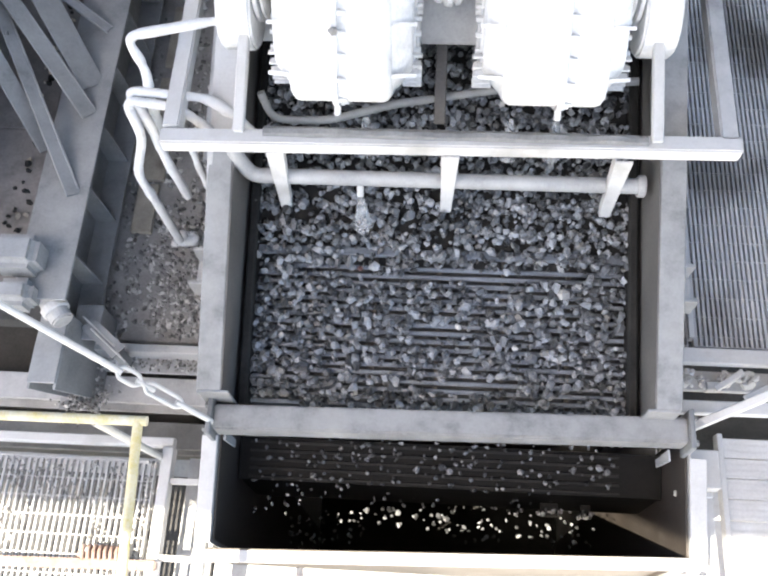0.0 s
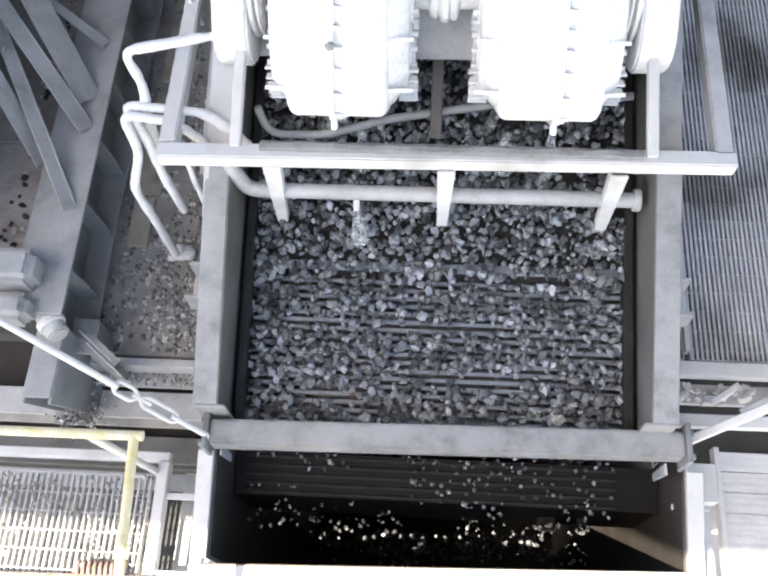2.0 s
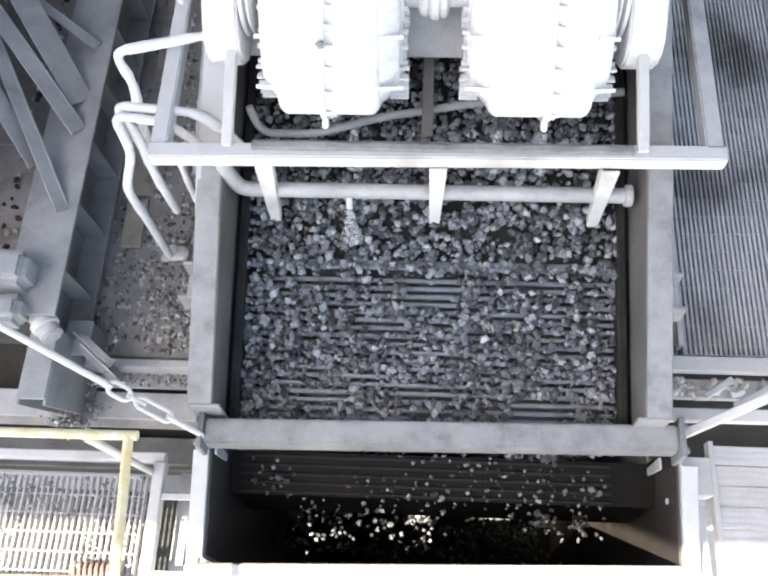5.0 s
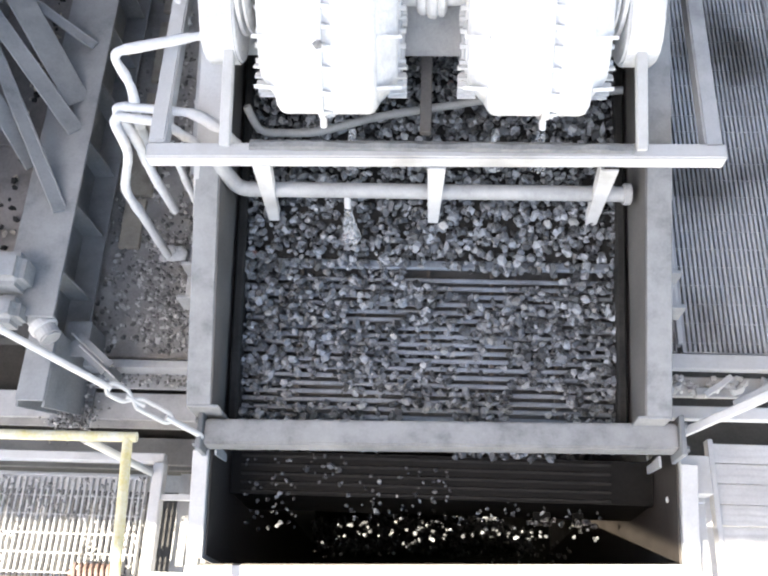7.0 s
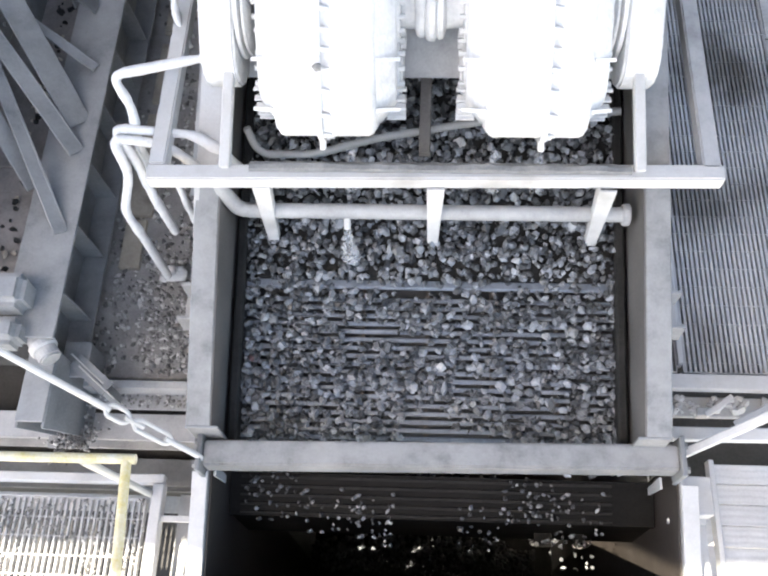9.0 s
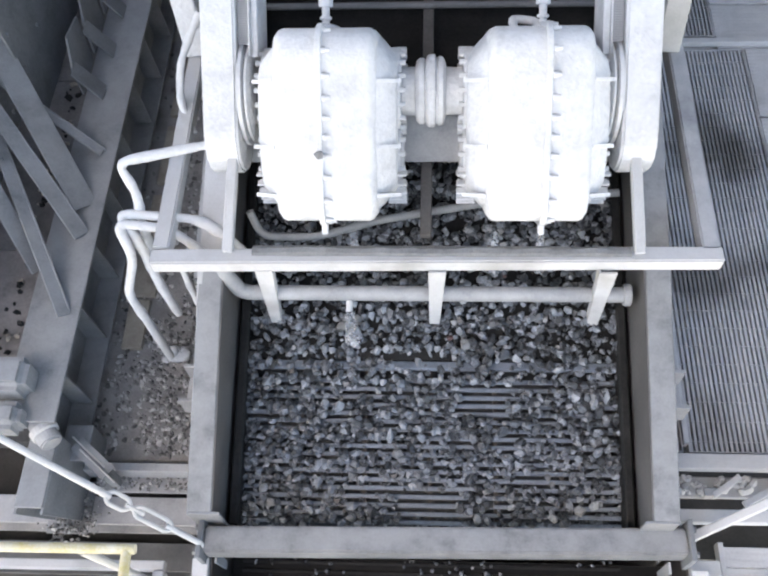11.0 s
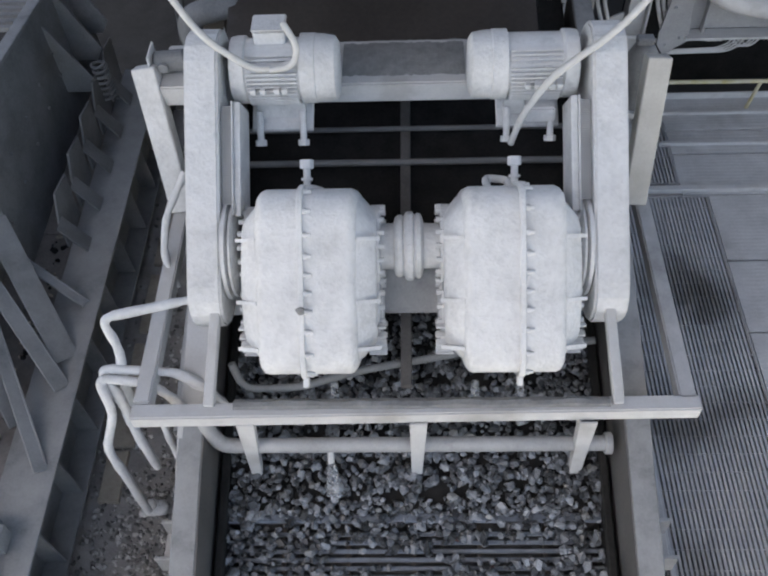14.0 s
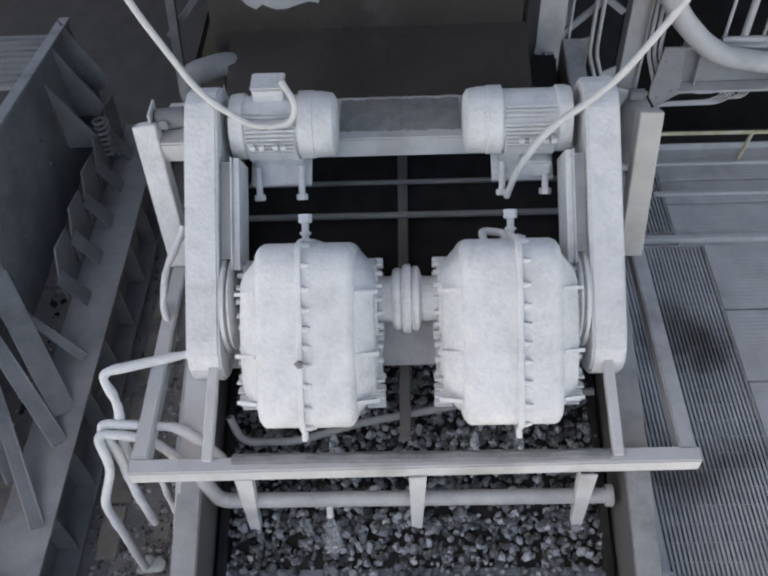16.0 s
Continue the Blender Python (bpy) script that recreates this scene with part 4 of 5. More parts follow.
def build_hoses():
    def hose(points, r, label):
        bm = new_bm()
        r *= 0.78
        line = rounded(points, 0.07, 6)
        fine = [a.lerp(b, k / 4) for a, b in zip(line, line[1:]) for k in range(4)] + [line[-1]]
        tube(bm, fine, r, 14, radii=[r * (0.94 + 0.22 * noise.noise(p * 14) + 0.12 * noise.noise(p * 45)) for p in fine])
        return solo("water_pipe", bm, WHITE, label, "pipe", "bent water pipes", smooth=0.8)
    hose([(-1.02, 2.80, 1.33), (-1.15, 2.78, 1.34), (-1.57, 2.64, 1.38), (-1.49, 2.55, 1.25), (-1.50, 2.46, 1.05), (-1.48, 2.42, 0.9)], 0.034, "dusty white bent pipe beside the belt guard")
    hose([(-0.98, 2.38, 0.95), (-1.06, 2.43, 1.02), (-1.20, 2.49, 1.10), (-1.60, 2.47, 1.18), (-1.50, 2.37, 1.03), (-1.47, 2.30, 0.8), (-1.42, 2.25, 0.5)], 0.036, "dusty white bent pipe dipping to the ledge")
    hose([(-1.16, 2.33, 0.99), (-1.22, 2.36, 1.05), (-1.34, 2.42, 1.11), (-1.60, 2.42, 1.17), (-1.53, 2.30, 1.03), (-1.62, 2.22, 0.78), (-1.57, 2.17, 0.62), (-1.54, 2.14, 0.16)], 0.034, "dusty white bent pipe ending above a drain")
    hose([(-1.33, 2.36, 0.95), (-1.32, 2.32, 0.7), (-1.30, 2.3, 0.45)], 0.03, "short dusty pipe drop")
    hose([(-1.25, 3.55, 1.5), (-1.36, 3.35, 1.35), (-1.38, 3.2, 1.2), (-1.30, 3.05, 1.1)], 0.028, "thin dusty pipe at the back of the frame")
    bm = new_bm()
    lathe(bm, [(-0.05, 0.02), (-0.04, 0.045), (0.0, 0.05), (0.05, 0.045), (0.07, 0.02)], 0, 0, 16)
    bmesh.ops.scale(bm, vec=(1.3, 1.0, 0.6), verts=bm.verts)
    bmesh.ops.translate(bm, vec=(-1.55, 2.2, 0.06), verts=bm.verts)
    solo("drain_cap", bm, WHITE, "white crusted drain cap on the ledge", "cap", smooth=0.9)
    # duct that runs along the screen's outside
    bm = new_bm()
    tube(bm, [(-1.27, 2.4, 0.62), (-1.27, 4.9, 1.2)], 0.06, 16)
    solo("side_duct", bm, GREY, "dusty grey pipe along the screen's side", "pipe", smooth=0.8)
    rnd = random.Random(77)
    for x, y, z, r in ((-1.55, 2.2, 0.07, 0.05), (-1.60, 2.17, 0.06, 0.035), (-1.50, 2.22, 0.06, 0.04)):
        bm = new_bm()
        rock(bm, rnd, (x, y, z), r, 16)
        solo("lime_crust", bm, WHITE, "white lime crust round the drain cap", "crust", "lime crust", smooth=1.2)
    # ropes
    for pts, lab in (([(-0.58, 3.62, 2.17), (-0.75, 3.60, 2.14), (-1.0, 3.65, 2.3), (-1.35, 3.9, 2.75), (-1.7, 4.3, 3.45), (-1.85, 4.5, 4.0)], "thick dusty white cable sagging to the motor"),
                     ([(0.535, 3.50, 1.72), (0.57, 3.49, 1.90), (0.70, 3.51, 2.15), (1.02, 3.60, 2.35), (1.45, 3.85, 2.8), (1.8, 4.2, 3.5), (1.95, 4.4, 4.0)], "thick dusty white cable hanging over the belt guard")):
        bm = new_bm()
        tube(bm, rounded(pts, 0.25, 7), 0.0175, 10)
        solo("power_cable", bm, CABLE, lab, "cable", "motor cables", smooth=0.8)
    bm = new_bm()
    tube(bm, rounded([(-0.60, 3.66, 2.38), (-0.53, 3.58, 2.30), (-0.56, 3.56, 2.20), (-0.68, 3.57, 2.17)], 0.05), 0.016, 10)
    solo("cable_tail", bm, CABLE, "short dusty white cable from the terminal box", "cable", smooth=0.8)
    # steel rope with shackle and turnbuckle
    root = thing("tie_rope", (-1.5, 1.1, 0.6), "white dusty tie rope with a turnbuckle and shackle", "rope")
    a, b = Vector((-1.97, 1.30, 1.2)), Vector((-1.50, 1.12, 0.8))
    bm = new_bm()
    line = [a + (a - b) * 0.9, a, b]
    sag = [line[0].lerp(b, k / 16) - Vector((0, 0, 0.02 * math.sin(math.pi * k / 16))) for k in range(17)]
    tube(bm, sag, 0.017, 10)
    part("rope", bm, CABLE, root, smooth=0.8)
    c = Vector((-1.13, 0.99, 0.46))
    f = (c - b).normalized()
    side = f.cross(Vector((0, 0, 1))).normalized()
    for k, (t0, t1, wd) in enumerate(((0.0, 0.16, 0.030), (0.30, 0.62, 0.026))):
        p, q = b + (c - b) * t0, b + (c - b) * t1
        bm = new_bm()
        loop = [p + side * wd, q + side * wd, q + f * 0.03, q - side * wd, p - side * wd, p - f * 0.03, p + side * wd]
        tube(bm, rounded(loop, 0.03), 0.011, 8)
        part("shackle" if k == 0 else "turnbuckle", bm, CABLE, root, smooth=0.8)
    bm = new_bm()
    tube(bm, [b + (c - b) * 0.16, b + (c - b) * 0.36], 0.013, 8)
    part("hook_rod", bm, CABLE, root)
    bm = new_bm()
    tube(bm, rounded([b + (c - b) * 0.6, b + (c - b) * 0.85, c, c + Vector((0.0, 0.0, -0.1))], 0.04), 0.015, 8)
    part("eye_rod", bm, CABLE, root, smooth=0.8)


# ---------- neighbouring machine ----------
def build_neighbour():
    root = thing("support_girder", (-2.15, 3.5, 0.3), "dusty grey steel I-girder with web stiffeners", "girder")
    y0, y1 = 1.55, 5.6
    bm = new_bm()
    box(bm, -2.08, (y0 + y1) / 2, 0.62, 0.29, y1 - y0, 0.02)
    part("top_flange", bm, STEEL, root, bevel=0.003)
    bm = new_bm()
    box(bm, -2.10, (y0 + y1) / 2, 0.11, 0.30, y1 - y0, 0.02)
    part("bottom_flange", bm, STEEL, root, bevel=0.003)
    bm = new_bm()
    box(bm, -2.10, (y0 + y1) / 2, 0.365, 0.016, y1 - y0, 0.49)
    part("web", bm, DARKGREY, root)
    y = y0 + 0.3
    while y < y1:
        bm = new_bm()
        prism(bm, [(-2.09, 0.13), (-1.965, 0.13), (-1.985, 0.60), (-2.09, 0.60)], y, y + 0.012, axis=1)
        part("stiffener", bm, STEEL, root)
        y += 0.42
    # plate wall of the neighbouring machine
    root = thing("hopper_wall", (-2.5, 4.0, 0.6), "dark grey bolted steel hopper wall with stiffener ribs", "hopper")
    bm = new_bm()
    prism(bm, [(3.62, 0.35), (5.9, 0.35), (5.7, 1.50), (4.3, 1.68), (3.62, 1.74)], -2.47, -2.45)
    part("wall_plate", bm, DARKGREY, root, bevel=0.003)
    bm = new_bm()
    bar(bm, (-2.46, 3.62, 1.76), (-2.46, 4.3, 1.70), 0.08, 0.03)
    bar(bm, (-2.46, 4.3, 1.70), (-2.46, 5.7, 1.52), 0.08, 0.03)
    part("top_rim", bm, STEEL, root, bevel=0.004)
    for y, z0, z1 in ((5.0, 0.9, 1.45), (5.3, 0.95, 1.55), (5.55, 1.0, 1.6)):
        bm = new_bm()
        prism(bm, [(-2.45, z1), (-2.22, z0 + 0.1), (-2.28, z0), (-2.45, z0)], y, y + 0.015, axis=1)
        part("rib", bm, DARKGREY, root)
    for k in range(16):
        bm = new_bm()
        y = 3.0 + (k % 8) * 0.33
        z = 0.95 + 0.02 * (k % 8) if k < 8 else 1.25
        tube(bm, [(-2.45, y, z), (-2.436, y, z)], 0.012, 6)
        part("bolt", bm, DARKGREY, root)
    # slats of its deck
    for k in range(9):
        bm = new_bm()
        y = 4.75 + k * 0.085
        box(bm, -2.95, y, 1.62 - k * 0.01, 0.9, 0.035, 0.03)
        part("slat", bm, DARKGREY, root)
    # struts from the girder up to the hopper
    for p, q, w in (((-2.01, 2.16, 0.64), (-2.43, 2.99, 0.90), 0.08), ((-2.02, 2.68, 0.64), (-2.43, 3.17, 1.00), 0.10),
                    ((-2.04, 2.88, 0.64), (-2.43, 3.48, 1.05), 0.16), ((-2.02, 3.285, 0.64), (-2.43, 3.47, 0.92), 0.055), ((-2.225, 2.455, 0.62), (-2.43, 2.76, 0.86), 0.10)):
        p, q = Vector(p), Vector(q)
        q = p + (q - p) * ((2.615 + p.x) / (p.x - q.x))
        bm = new_bm()
        bar(bm, p, q, w, 0.014, (0.6, 0, 0.8))
        bar(bm, p + Vector((0.0, w / 2, -0.03)), q + Vector((0, w / 2, -0.03)), 0.012, 0.07, (0.6, 0, 0.8))
        solo("diagonal_strut", bm, STEEL, "dusty grey steel angle strut on the girder", "strut", "struts of the hopper", bevel=0.003)
    # plate of the hopper's near stretch
    root = thing("hopper_apron", (-2.63, 2.2, 0.35), "dusty grey steel apron plate below the hopper", "plate")
    bm = new_bm()
    prism(bm, [(1.85, 0.35), (3.62, 0.35), (3.62, 1.55), (2.9, 1.45), (1.85, 0.80)], -2.635, -2.62)
    part("apron_plate", bm, STEEL, root, bevel=0.003)
    bm = new_bm()
    bar(bm, (-2.60, 1.85, 0.82), (-2.60, 2.9, 1.46), 0.05, 0.02)
    part("apron_rim", bm, STEEL, root, bevel=0.003)
    # saddle plates on the far stretch of the girder
    for k in range(5):
        bm = new_bm()
        y = 3.75 + k * 0.36
        prism(bm, [(y, 0.64), (y + 0.30, 0.64), (y + 0.34, 0.98), (y + 0.12, 1.02), (y + 0.02, 0.86)], -2.24, -2.225)
        bar(bm, (-2.23, y + 0.02, 0.86), (-2.10, y + 0.02, 0.64), 0.012, 0.12, (0, 1, 0))
        solo("saddle_plate", bm, DARKGREY, "dark grey steel saddle plate on the girder", "bracket", "saddle plates", bevel=0.003)
    for k in range(70):
        bm = new_bm()
        rr = random.Random(k)
        rock(bm, rr, (rr.uniform(-2.37, -2.25), rr.uniform(1.75, 3.9), 0.615), rr.uniform(0.008, 0.030), 9)
        solo("rubble_lump", bm, BLACK if k % 3 else TAN, "lump of tan and black rubble behind the girder", "rubble", "rubble behind the girder")
    root = thing("rubble_shelf", (-2.42, 3.6, 0.545), "dirty pinkish steel shelf behind the girder", "shelf")
    for y0, y1 in ((1.65, 2.60), (2.606, 3.90), (3.906, 5.55)):
        bm = new_bm()
        box(bm, -2.42, (y0 + y1) / 2, 0.575, 0.40, y1 - y0, 0.06)
        part("shelf_plate", bm, TANSHELF, root, bevel=0.004)
    # spring by the hopper's far end
    bm = new_bm()
    pts = [(-2.2 + 0.05 * math.cos(a), 5.1 + 0.05 * math.sin(a), 0.75 + a * 0.0075) for a in np.linspace(0, 14 * math.pi, 150)]
    tube(bm, pts, 0.012, 6)
    solo("coil_spring", bm, DARKGREY, "dark grey coil spring under the hopper", "spring", smooth=1.0)
    # machine foot beside the rope
    for x, y, z, sx, sy, sz in ((-2.20, 1.76, 0.70, 0.26, 0.19, 0.20), (-2.19, 1.56, 0.64, 0.21, 0.15, 0.18)):
        bm = new_bm()
        box(bm, x, y, z, sx, sy, sz)
        solo("rubber_buffer", bm, STEEL, "dusty grey rounded rubber buffer on the girder", "buffer", "buffers on the girder", bevel=0.04, seg=3)
    root = thing("damper", (-2.06, 1.6, 0.5), "dusty grey damper cylinder with a pale clamp ring", "damper")
    bm = new_bm()
    tube(bm, [(-2.19, 1.74, 0.56), (-1.96, 1.46, 0.54)], 0.06, 20)
    part("cylinder", bm, GREY, root, bevel=0.01, seg=2)
    bm = new_bm()
    tube(bm, [(-2.03, 1.545, 0.547), (-2.00, 1.51, 0.544)], 0.074, 20)
    part("clamp_ring", bm, FRAME, root, bevel=0.006)
    root = thing("girder_foot", (-2.05, 1.33, 0.0), "dusty grey steel foot at the girder's end", "bracket")
    bm = new_bm()
    box(bm, -2.05, 1.35, 0.45, 0.15, 0.40, 0.02)
    part("foot_plate", bm, STEEL, root, bevel=0.004)
    for x in (-2.12, -1.98):
        bm = new_bm()
        prism(bm, [(1.12, 0.44), (1.55, 0.44), (1.55, -0.08), (1.22, -0.08)], x - 0.007, x + 0.007)
        part("foot_web", bm, STEEL, root, bevel=0.002)
    bm = new_bm()
    box(bm, -2.05, 1.36, -0.09, 0.24, 0.42, 0.02)
    part("base_plate", bm, STEEL, root, bevel=0.004)
    root = thing("stub_post", (-1.95, 1.57, 0.0), "dusty steel stub post with a caked cap", "post")
    for x in (-2.02, -1.89):
        bm = new_bm()
        box(bm, x, 1.57, 0.12, 0.012, 0.20, 0.24)
        part("post_flange", bm, STEEL, root, bevel=0.002)
    bm = new_bm()
    box(bm, -1.955, 1.57, 0.12, 0.12, 0.012, 0.24)
    part("post_web", bm, STEEL, root)
    bm = new_bm()
    box(bm, -1.955, 1.57, 0.247, 0.15, 0.21, 0.014)
    part("post_cap", bm, STEEL, root, "cap plate caked with dust", bevel=0.004)
    root = thing("angle_bracket", (-1.85, 1.48, 0.0), "dusty channel bracket beside the ledge", "bracket")
    bm = new_bm()
    bar(bm, (-1.95, 1.56, 0.27), (-1.75, 1.40, 0.24), 0.09, 0.012)
    part("bracket_web", bm, STEEL, root)
    for o in (-0.045, 0.045):
        bm = new_bm()
        bar(bm, (-1.95 + o * 0.62, 1.56 - o * 0.78, 0.25), (-1.75 + o * 0.62, 1.40 - o * 0.78, 0.22), 0.01, 0.07)
        part("bracket_lip", bm, FRAME, root, bevel=0.002)
    bm = new_bm()
    bar(bm, (-1.78, 1.42, 0.21), (-1.78, 1.42, 0.0), 0.05, 0.05, (0, 1, 0))
    part("bracket_leg", bm, STEEL, root)
    rnd = random.Random(61)
    bm = new_bm()
    for i in range(260):
        rock(bm, rnd, (rnd.gauss(-2.02, 0.07), rnd.gauss(1.22, 0.07), -0.07 + rnd.uniform(0, 0.03)), rnd.uniform(0.006, 0.018), 7)
    for i in range(160):
        rock(bm, rnd, (rnd.uniform(-2.0, -1.25), rnd.uniform(1.40, 1.49), -0.072 + rnd.uniform(0, 0.008)), rnd.uniform(0.006, 0.016), 7)
    solo("gravel_spill", bm, SPILL, "loose grey gravel spilled round the girder's foot", "gravel", kind="stuff")


# ---------- walkways ----------
def build_grating(x0, x1, y0, y1, z, label, pitch=0.028, rod=0.12, name="walkway_grating", wide=0.012):
    root = thing(name, ((x0 + x1) / 2, (y0 + y1) / 2, z - 0.03), label, "grating")
    bm = new_bm()
    box(bm, 0, 0, 0, wide, y1 - y0, 0.03)
    me = mesh_of("bearing_bar", bm, GRATE)
    x = x0 + pitch / 2
    while x < x1:
        piece("bearing_bar", me, root, (x, (y0 + y1) / 2, z - 0.016))
        x += pitch
    bm = new_bm()
    box(bm, 0, 0, 0, x1 - x0, 0.005, 0.008)
    me = mesh_of("cross_rod", bm, GRATE)
    y = y0 + rod / 2
    while y < y1:
        piece("cross_rod", me, root, ((x0 + x1) / 2, y, z - 0.003))
        y += rod
    bm = new_bm()
    for xx in (x0, x1):
        box(bm, xx, (y0 + y1) / 2, z - 0.015, 0.008, y1 - y0, 0.045)
    for yy in (y0, y1):
        box(bm, (x0 + x1) / 2, yy, z - 0.015, x1 - x0, 0.008, 0.045)
    part("edge_band", bm, GRATE, root)
    return root


def build_walkways():
    build_grating(1.30, 1.42, 1.66, 4.7, 0.0, "narrow dusty steel grating beside the screen")
    build_grating(1.46, 2.26, 1.66, 4.72, 0.0, "dusty galvanised steel walkway grating with dark stains", wide=0.016)
    build_grating(1.72, 2.08, 4.86, 5.62, 0.0, "dusty steel grating at the walkway's far end")
    bm = new_bm()
    box(bm, 1.44, 3.2, 0.0, 0.03, 3.0, 0.07)
    solo("grating_divider", bm, GREY, "grey steel strip between two gratings", "strip", bevel=0.004)
    # solid plates beyond the grating
    seams = [2.2, 2.83, 3.46, 4.09, 4.74, 5.19, 5.31, 5.465, 5.675, 5.865]
    for k, (ya, yb) in enumerate(zip(seams, seams[1:])):
        bm = new_bm()
        x0 = 2.275 if ya < 4.6 else 2.09
        box(bm, (x0 + 4.545) / 2, (ya + yb) / 2, -0.012 + 0.003 * (k % 2), 4.545 - x0, yb - ya - 0.015, 0.02)
        solo("floor_plate", bm, PLANK, "dusty ribbed steel floor plate of the platform", "floor plate", "platform floor plates", bevel=0.003)
    for yy, xa, xb, w, h in ((4.79, 1.45, 4.4, 0.05, 0.05), (5.30, 2.0, 4.4, 0.035, 0.03), (5.665, 2.0, 4.4, 0.035, 0.03), (5.865, 2.0, 4.4, 0.02, 0.09)):
        bm = new_bm()
        bar(bm, (xa, yy, 0.01), (xb, yy, 0.01), w, h)
        solo("floor_beam", bm, FRAME, "pale dusty steel beam across the platform", "beam", "platform beams", bevel=0.005)
    bm = new_bm()
    box(bm, 2.9, 5.28, -0.07, 3.0, 1.13, 0.03)
    solo("under_plate", bm, PLANK, "dusty steel plate under the platform's far end", "floor plate", bevel=0.003)
    # toe beam at the walkway's near end
    bm = new_bm()
    bar(bm, (1.25, 1.60, 0.0), (4.4, 1.60, 0.0), 0.09, 0.06)
    solo("toe_beam", bm, FRAME, "white dusty beam at the walkway's end", "beam", bevel=0.006)
    bm = new_bm()
    box(bm, 2.6, 1.48, -0.08, 2.7, 0.12, 0.03)
    for x in (1.35, 1.55, 1.9, 2.15):
        box(bm, x, 1.44, -0.05, 0.08, 0.05, 0.07)
    solo("toe_channel", bm, GREY, "grey channel under the walkway crusted with dust", "beam", bevel=0.006)
    rnd = random.Random(87)
    for x0, x1, n in ((1.30, 1.52, 46), (1.60, 1.80, 22), (1.86, 2.3, 34)):
        bm = new_bm()
        for i in range(n):
            rock(bm, rnd, (rnd.uniform(x0, x1), rnd.uniform(1.44, 1.53), -0.06 + rnd.uniform(0, 0.025)), rnd.uniform(0.012, 0.034), 9)
        solo("dust_crust", bm, FRAME, "white dust crust heaped on the channel", "dust", kind="stuff")
    for p, q in (((1.56, 1.42, -0.03), (1.72, 1.53, -0.02)), ((1.70, 1.36, 0.02), (1.98, 1.50, 0.06)), ((1.98, 1.50, 0.06), (2.4, 1.36, 0.06))):
        bm = new_bm()
        bar(bm, p, q, 0.035, 0.03)
        solo("truss_bar", bm, FRAME, "white dusty truss bar under the walkway", "bar", "truss bars", bevel=0.004)
    bm = new_bm()
    bar(bm, (1.18, 1.22, 0.28), (4.4, 1.24, 0.28), 0.07, 0.05)
    solo("hand_bar", bm, FRAME, "white dusty square bar beside the lip beam", "bar", bevel=0.006)
    bm = new_bm()
    bar(bm, (1.30, 1.10, 0.34), (1.75, 1.27, 0.62), 0.045, 0.05)
    bar(bm, (1.75, 1.27, 0.62), (2.6, 1.55, 1.1), 0.045, 0.05)
    solo("tie_bar", bm, FRAME, "white dusty tie bar at the lip beam's end", "bar", bevel=0.006)
    # box at the chute's right-hand corner
    bm = new_bm()
    box(bm, 1.40, 0.93, 0.12, 0.16, 0.2, 0.1)
    box(bm, 1.37, 0.82, 0.05, 0.2, 0.03, 0.03)
    box(bm, 1.35, 0.62, 0.0, 0.05, 0.4, 0.06)
    box(bm, 1.45, 0.62, 0.0, 0.05, 0.4, 0.06)
    solo("corner_bracket", bm, FRAME, "dusty white bracket at the chute's corner", "bracket", bevel=0.005)
    for k in range(7):
        bm = new_bm()
        box(bm, 2.35, 1.09 - k * 0.11, -0.03, 1.6, 0.105, 0.03)
        solo("platform_board", bm, PLANK, "dusty grey board of the lower platform", "board", "lower platform boards", bevel=0.004)
    bm = new_bm()
    bar(bm, (1.545, 0.3, -0.02), (1.545, 1.16, -0.02), 0.03, 0.07)
    solo("platform_edge", bm, FRAME, "white dusty edge bar of the lower platform", "bar", bevel=0.004)
    # near platform with yellow rail
    build_grating(-3.2, -1.52, -0.6, 0.86, 0.0, "sunlit dusty steel grating of the near platform", 0.034, 0.10, "platform_grating", 0.011)
    rnd = random.Random(83)
    bm = new_bm()
    for i in range(900):
        x, y = rnd.uniform(-2.6, -1.5), rnd.uniform(0.0, 0.86)
        if noise.noise((x * 3, y * 3, 4.2)) < -0.02 and x < -1.62:
            continue
        rock(bm, rnd, (x, y, rnd.uniform(0.0, 0.008)), rnd.uniform(0.005, 0.015), 7)
    solo("dust_clods", bm, SPILL, "pale dust clods lying on the near grating", "dust", kind="stuff")
    root = thing("hand_rail", (-1.6, 0.8, 0.0), "worn yellow tubular handrail of the near platform", "handrail")
    for name, pts, r in (("top_rail", [(-3.4, 0.83, 1.0), (-1.27, 0.84, 1.0)], 0.022), ("return_rail", [(-1.31, 0.84, 1.0), (-1.22, -0.5, 1.0)], 0.022)):
        bm = new_bm()
        tube(bm, pts, r, 12)
        part(name, bm, YELLOW, root, smooth=0.8)
    for pts in ([(-1.51, 0.83, 0.99), (-1.48, 0.88, 0.0)], [(-2.75, 0.83, 0.99), (-2.75, 0.83, 0.0)], [(-1.23, -0.4, 0.99), (-1.5, -0.4, 0.0)]):
        bm = new_bm()
        tube(bm, pts, 0.02, 10)
        part("post", bm, CREAM, root, smooth=0.8)
    bm = new_bm()
    bar(bm, (-3.2, 0.95, 0.03), (-1.42, 0.96, 0.03), 0.05, 0.06)
    solo("kerb_bar", bm, FRAME, "white dusty kerb bar along the near platform", "bar", bevel=0.005)
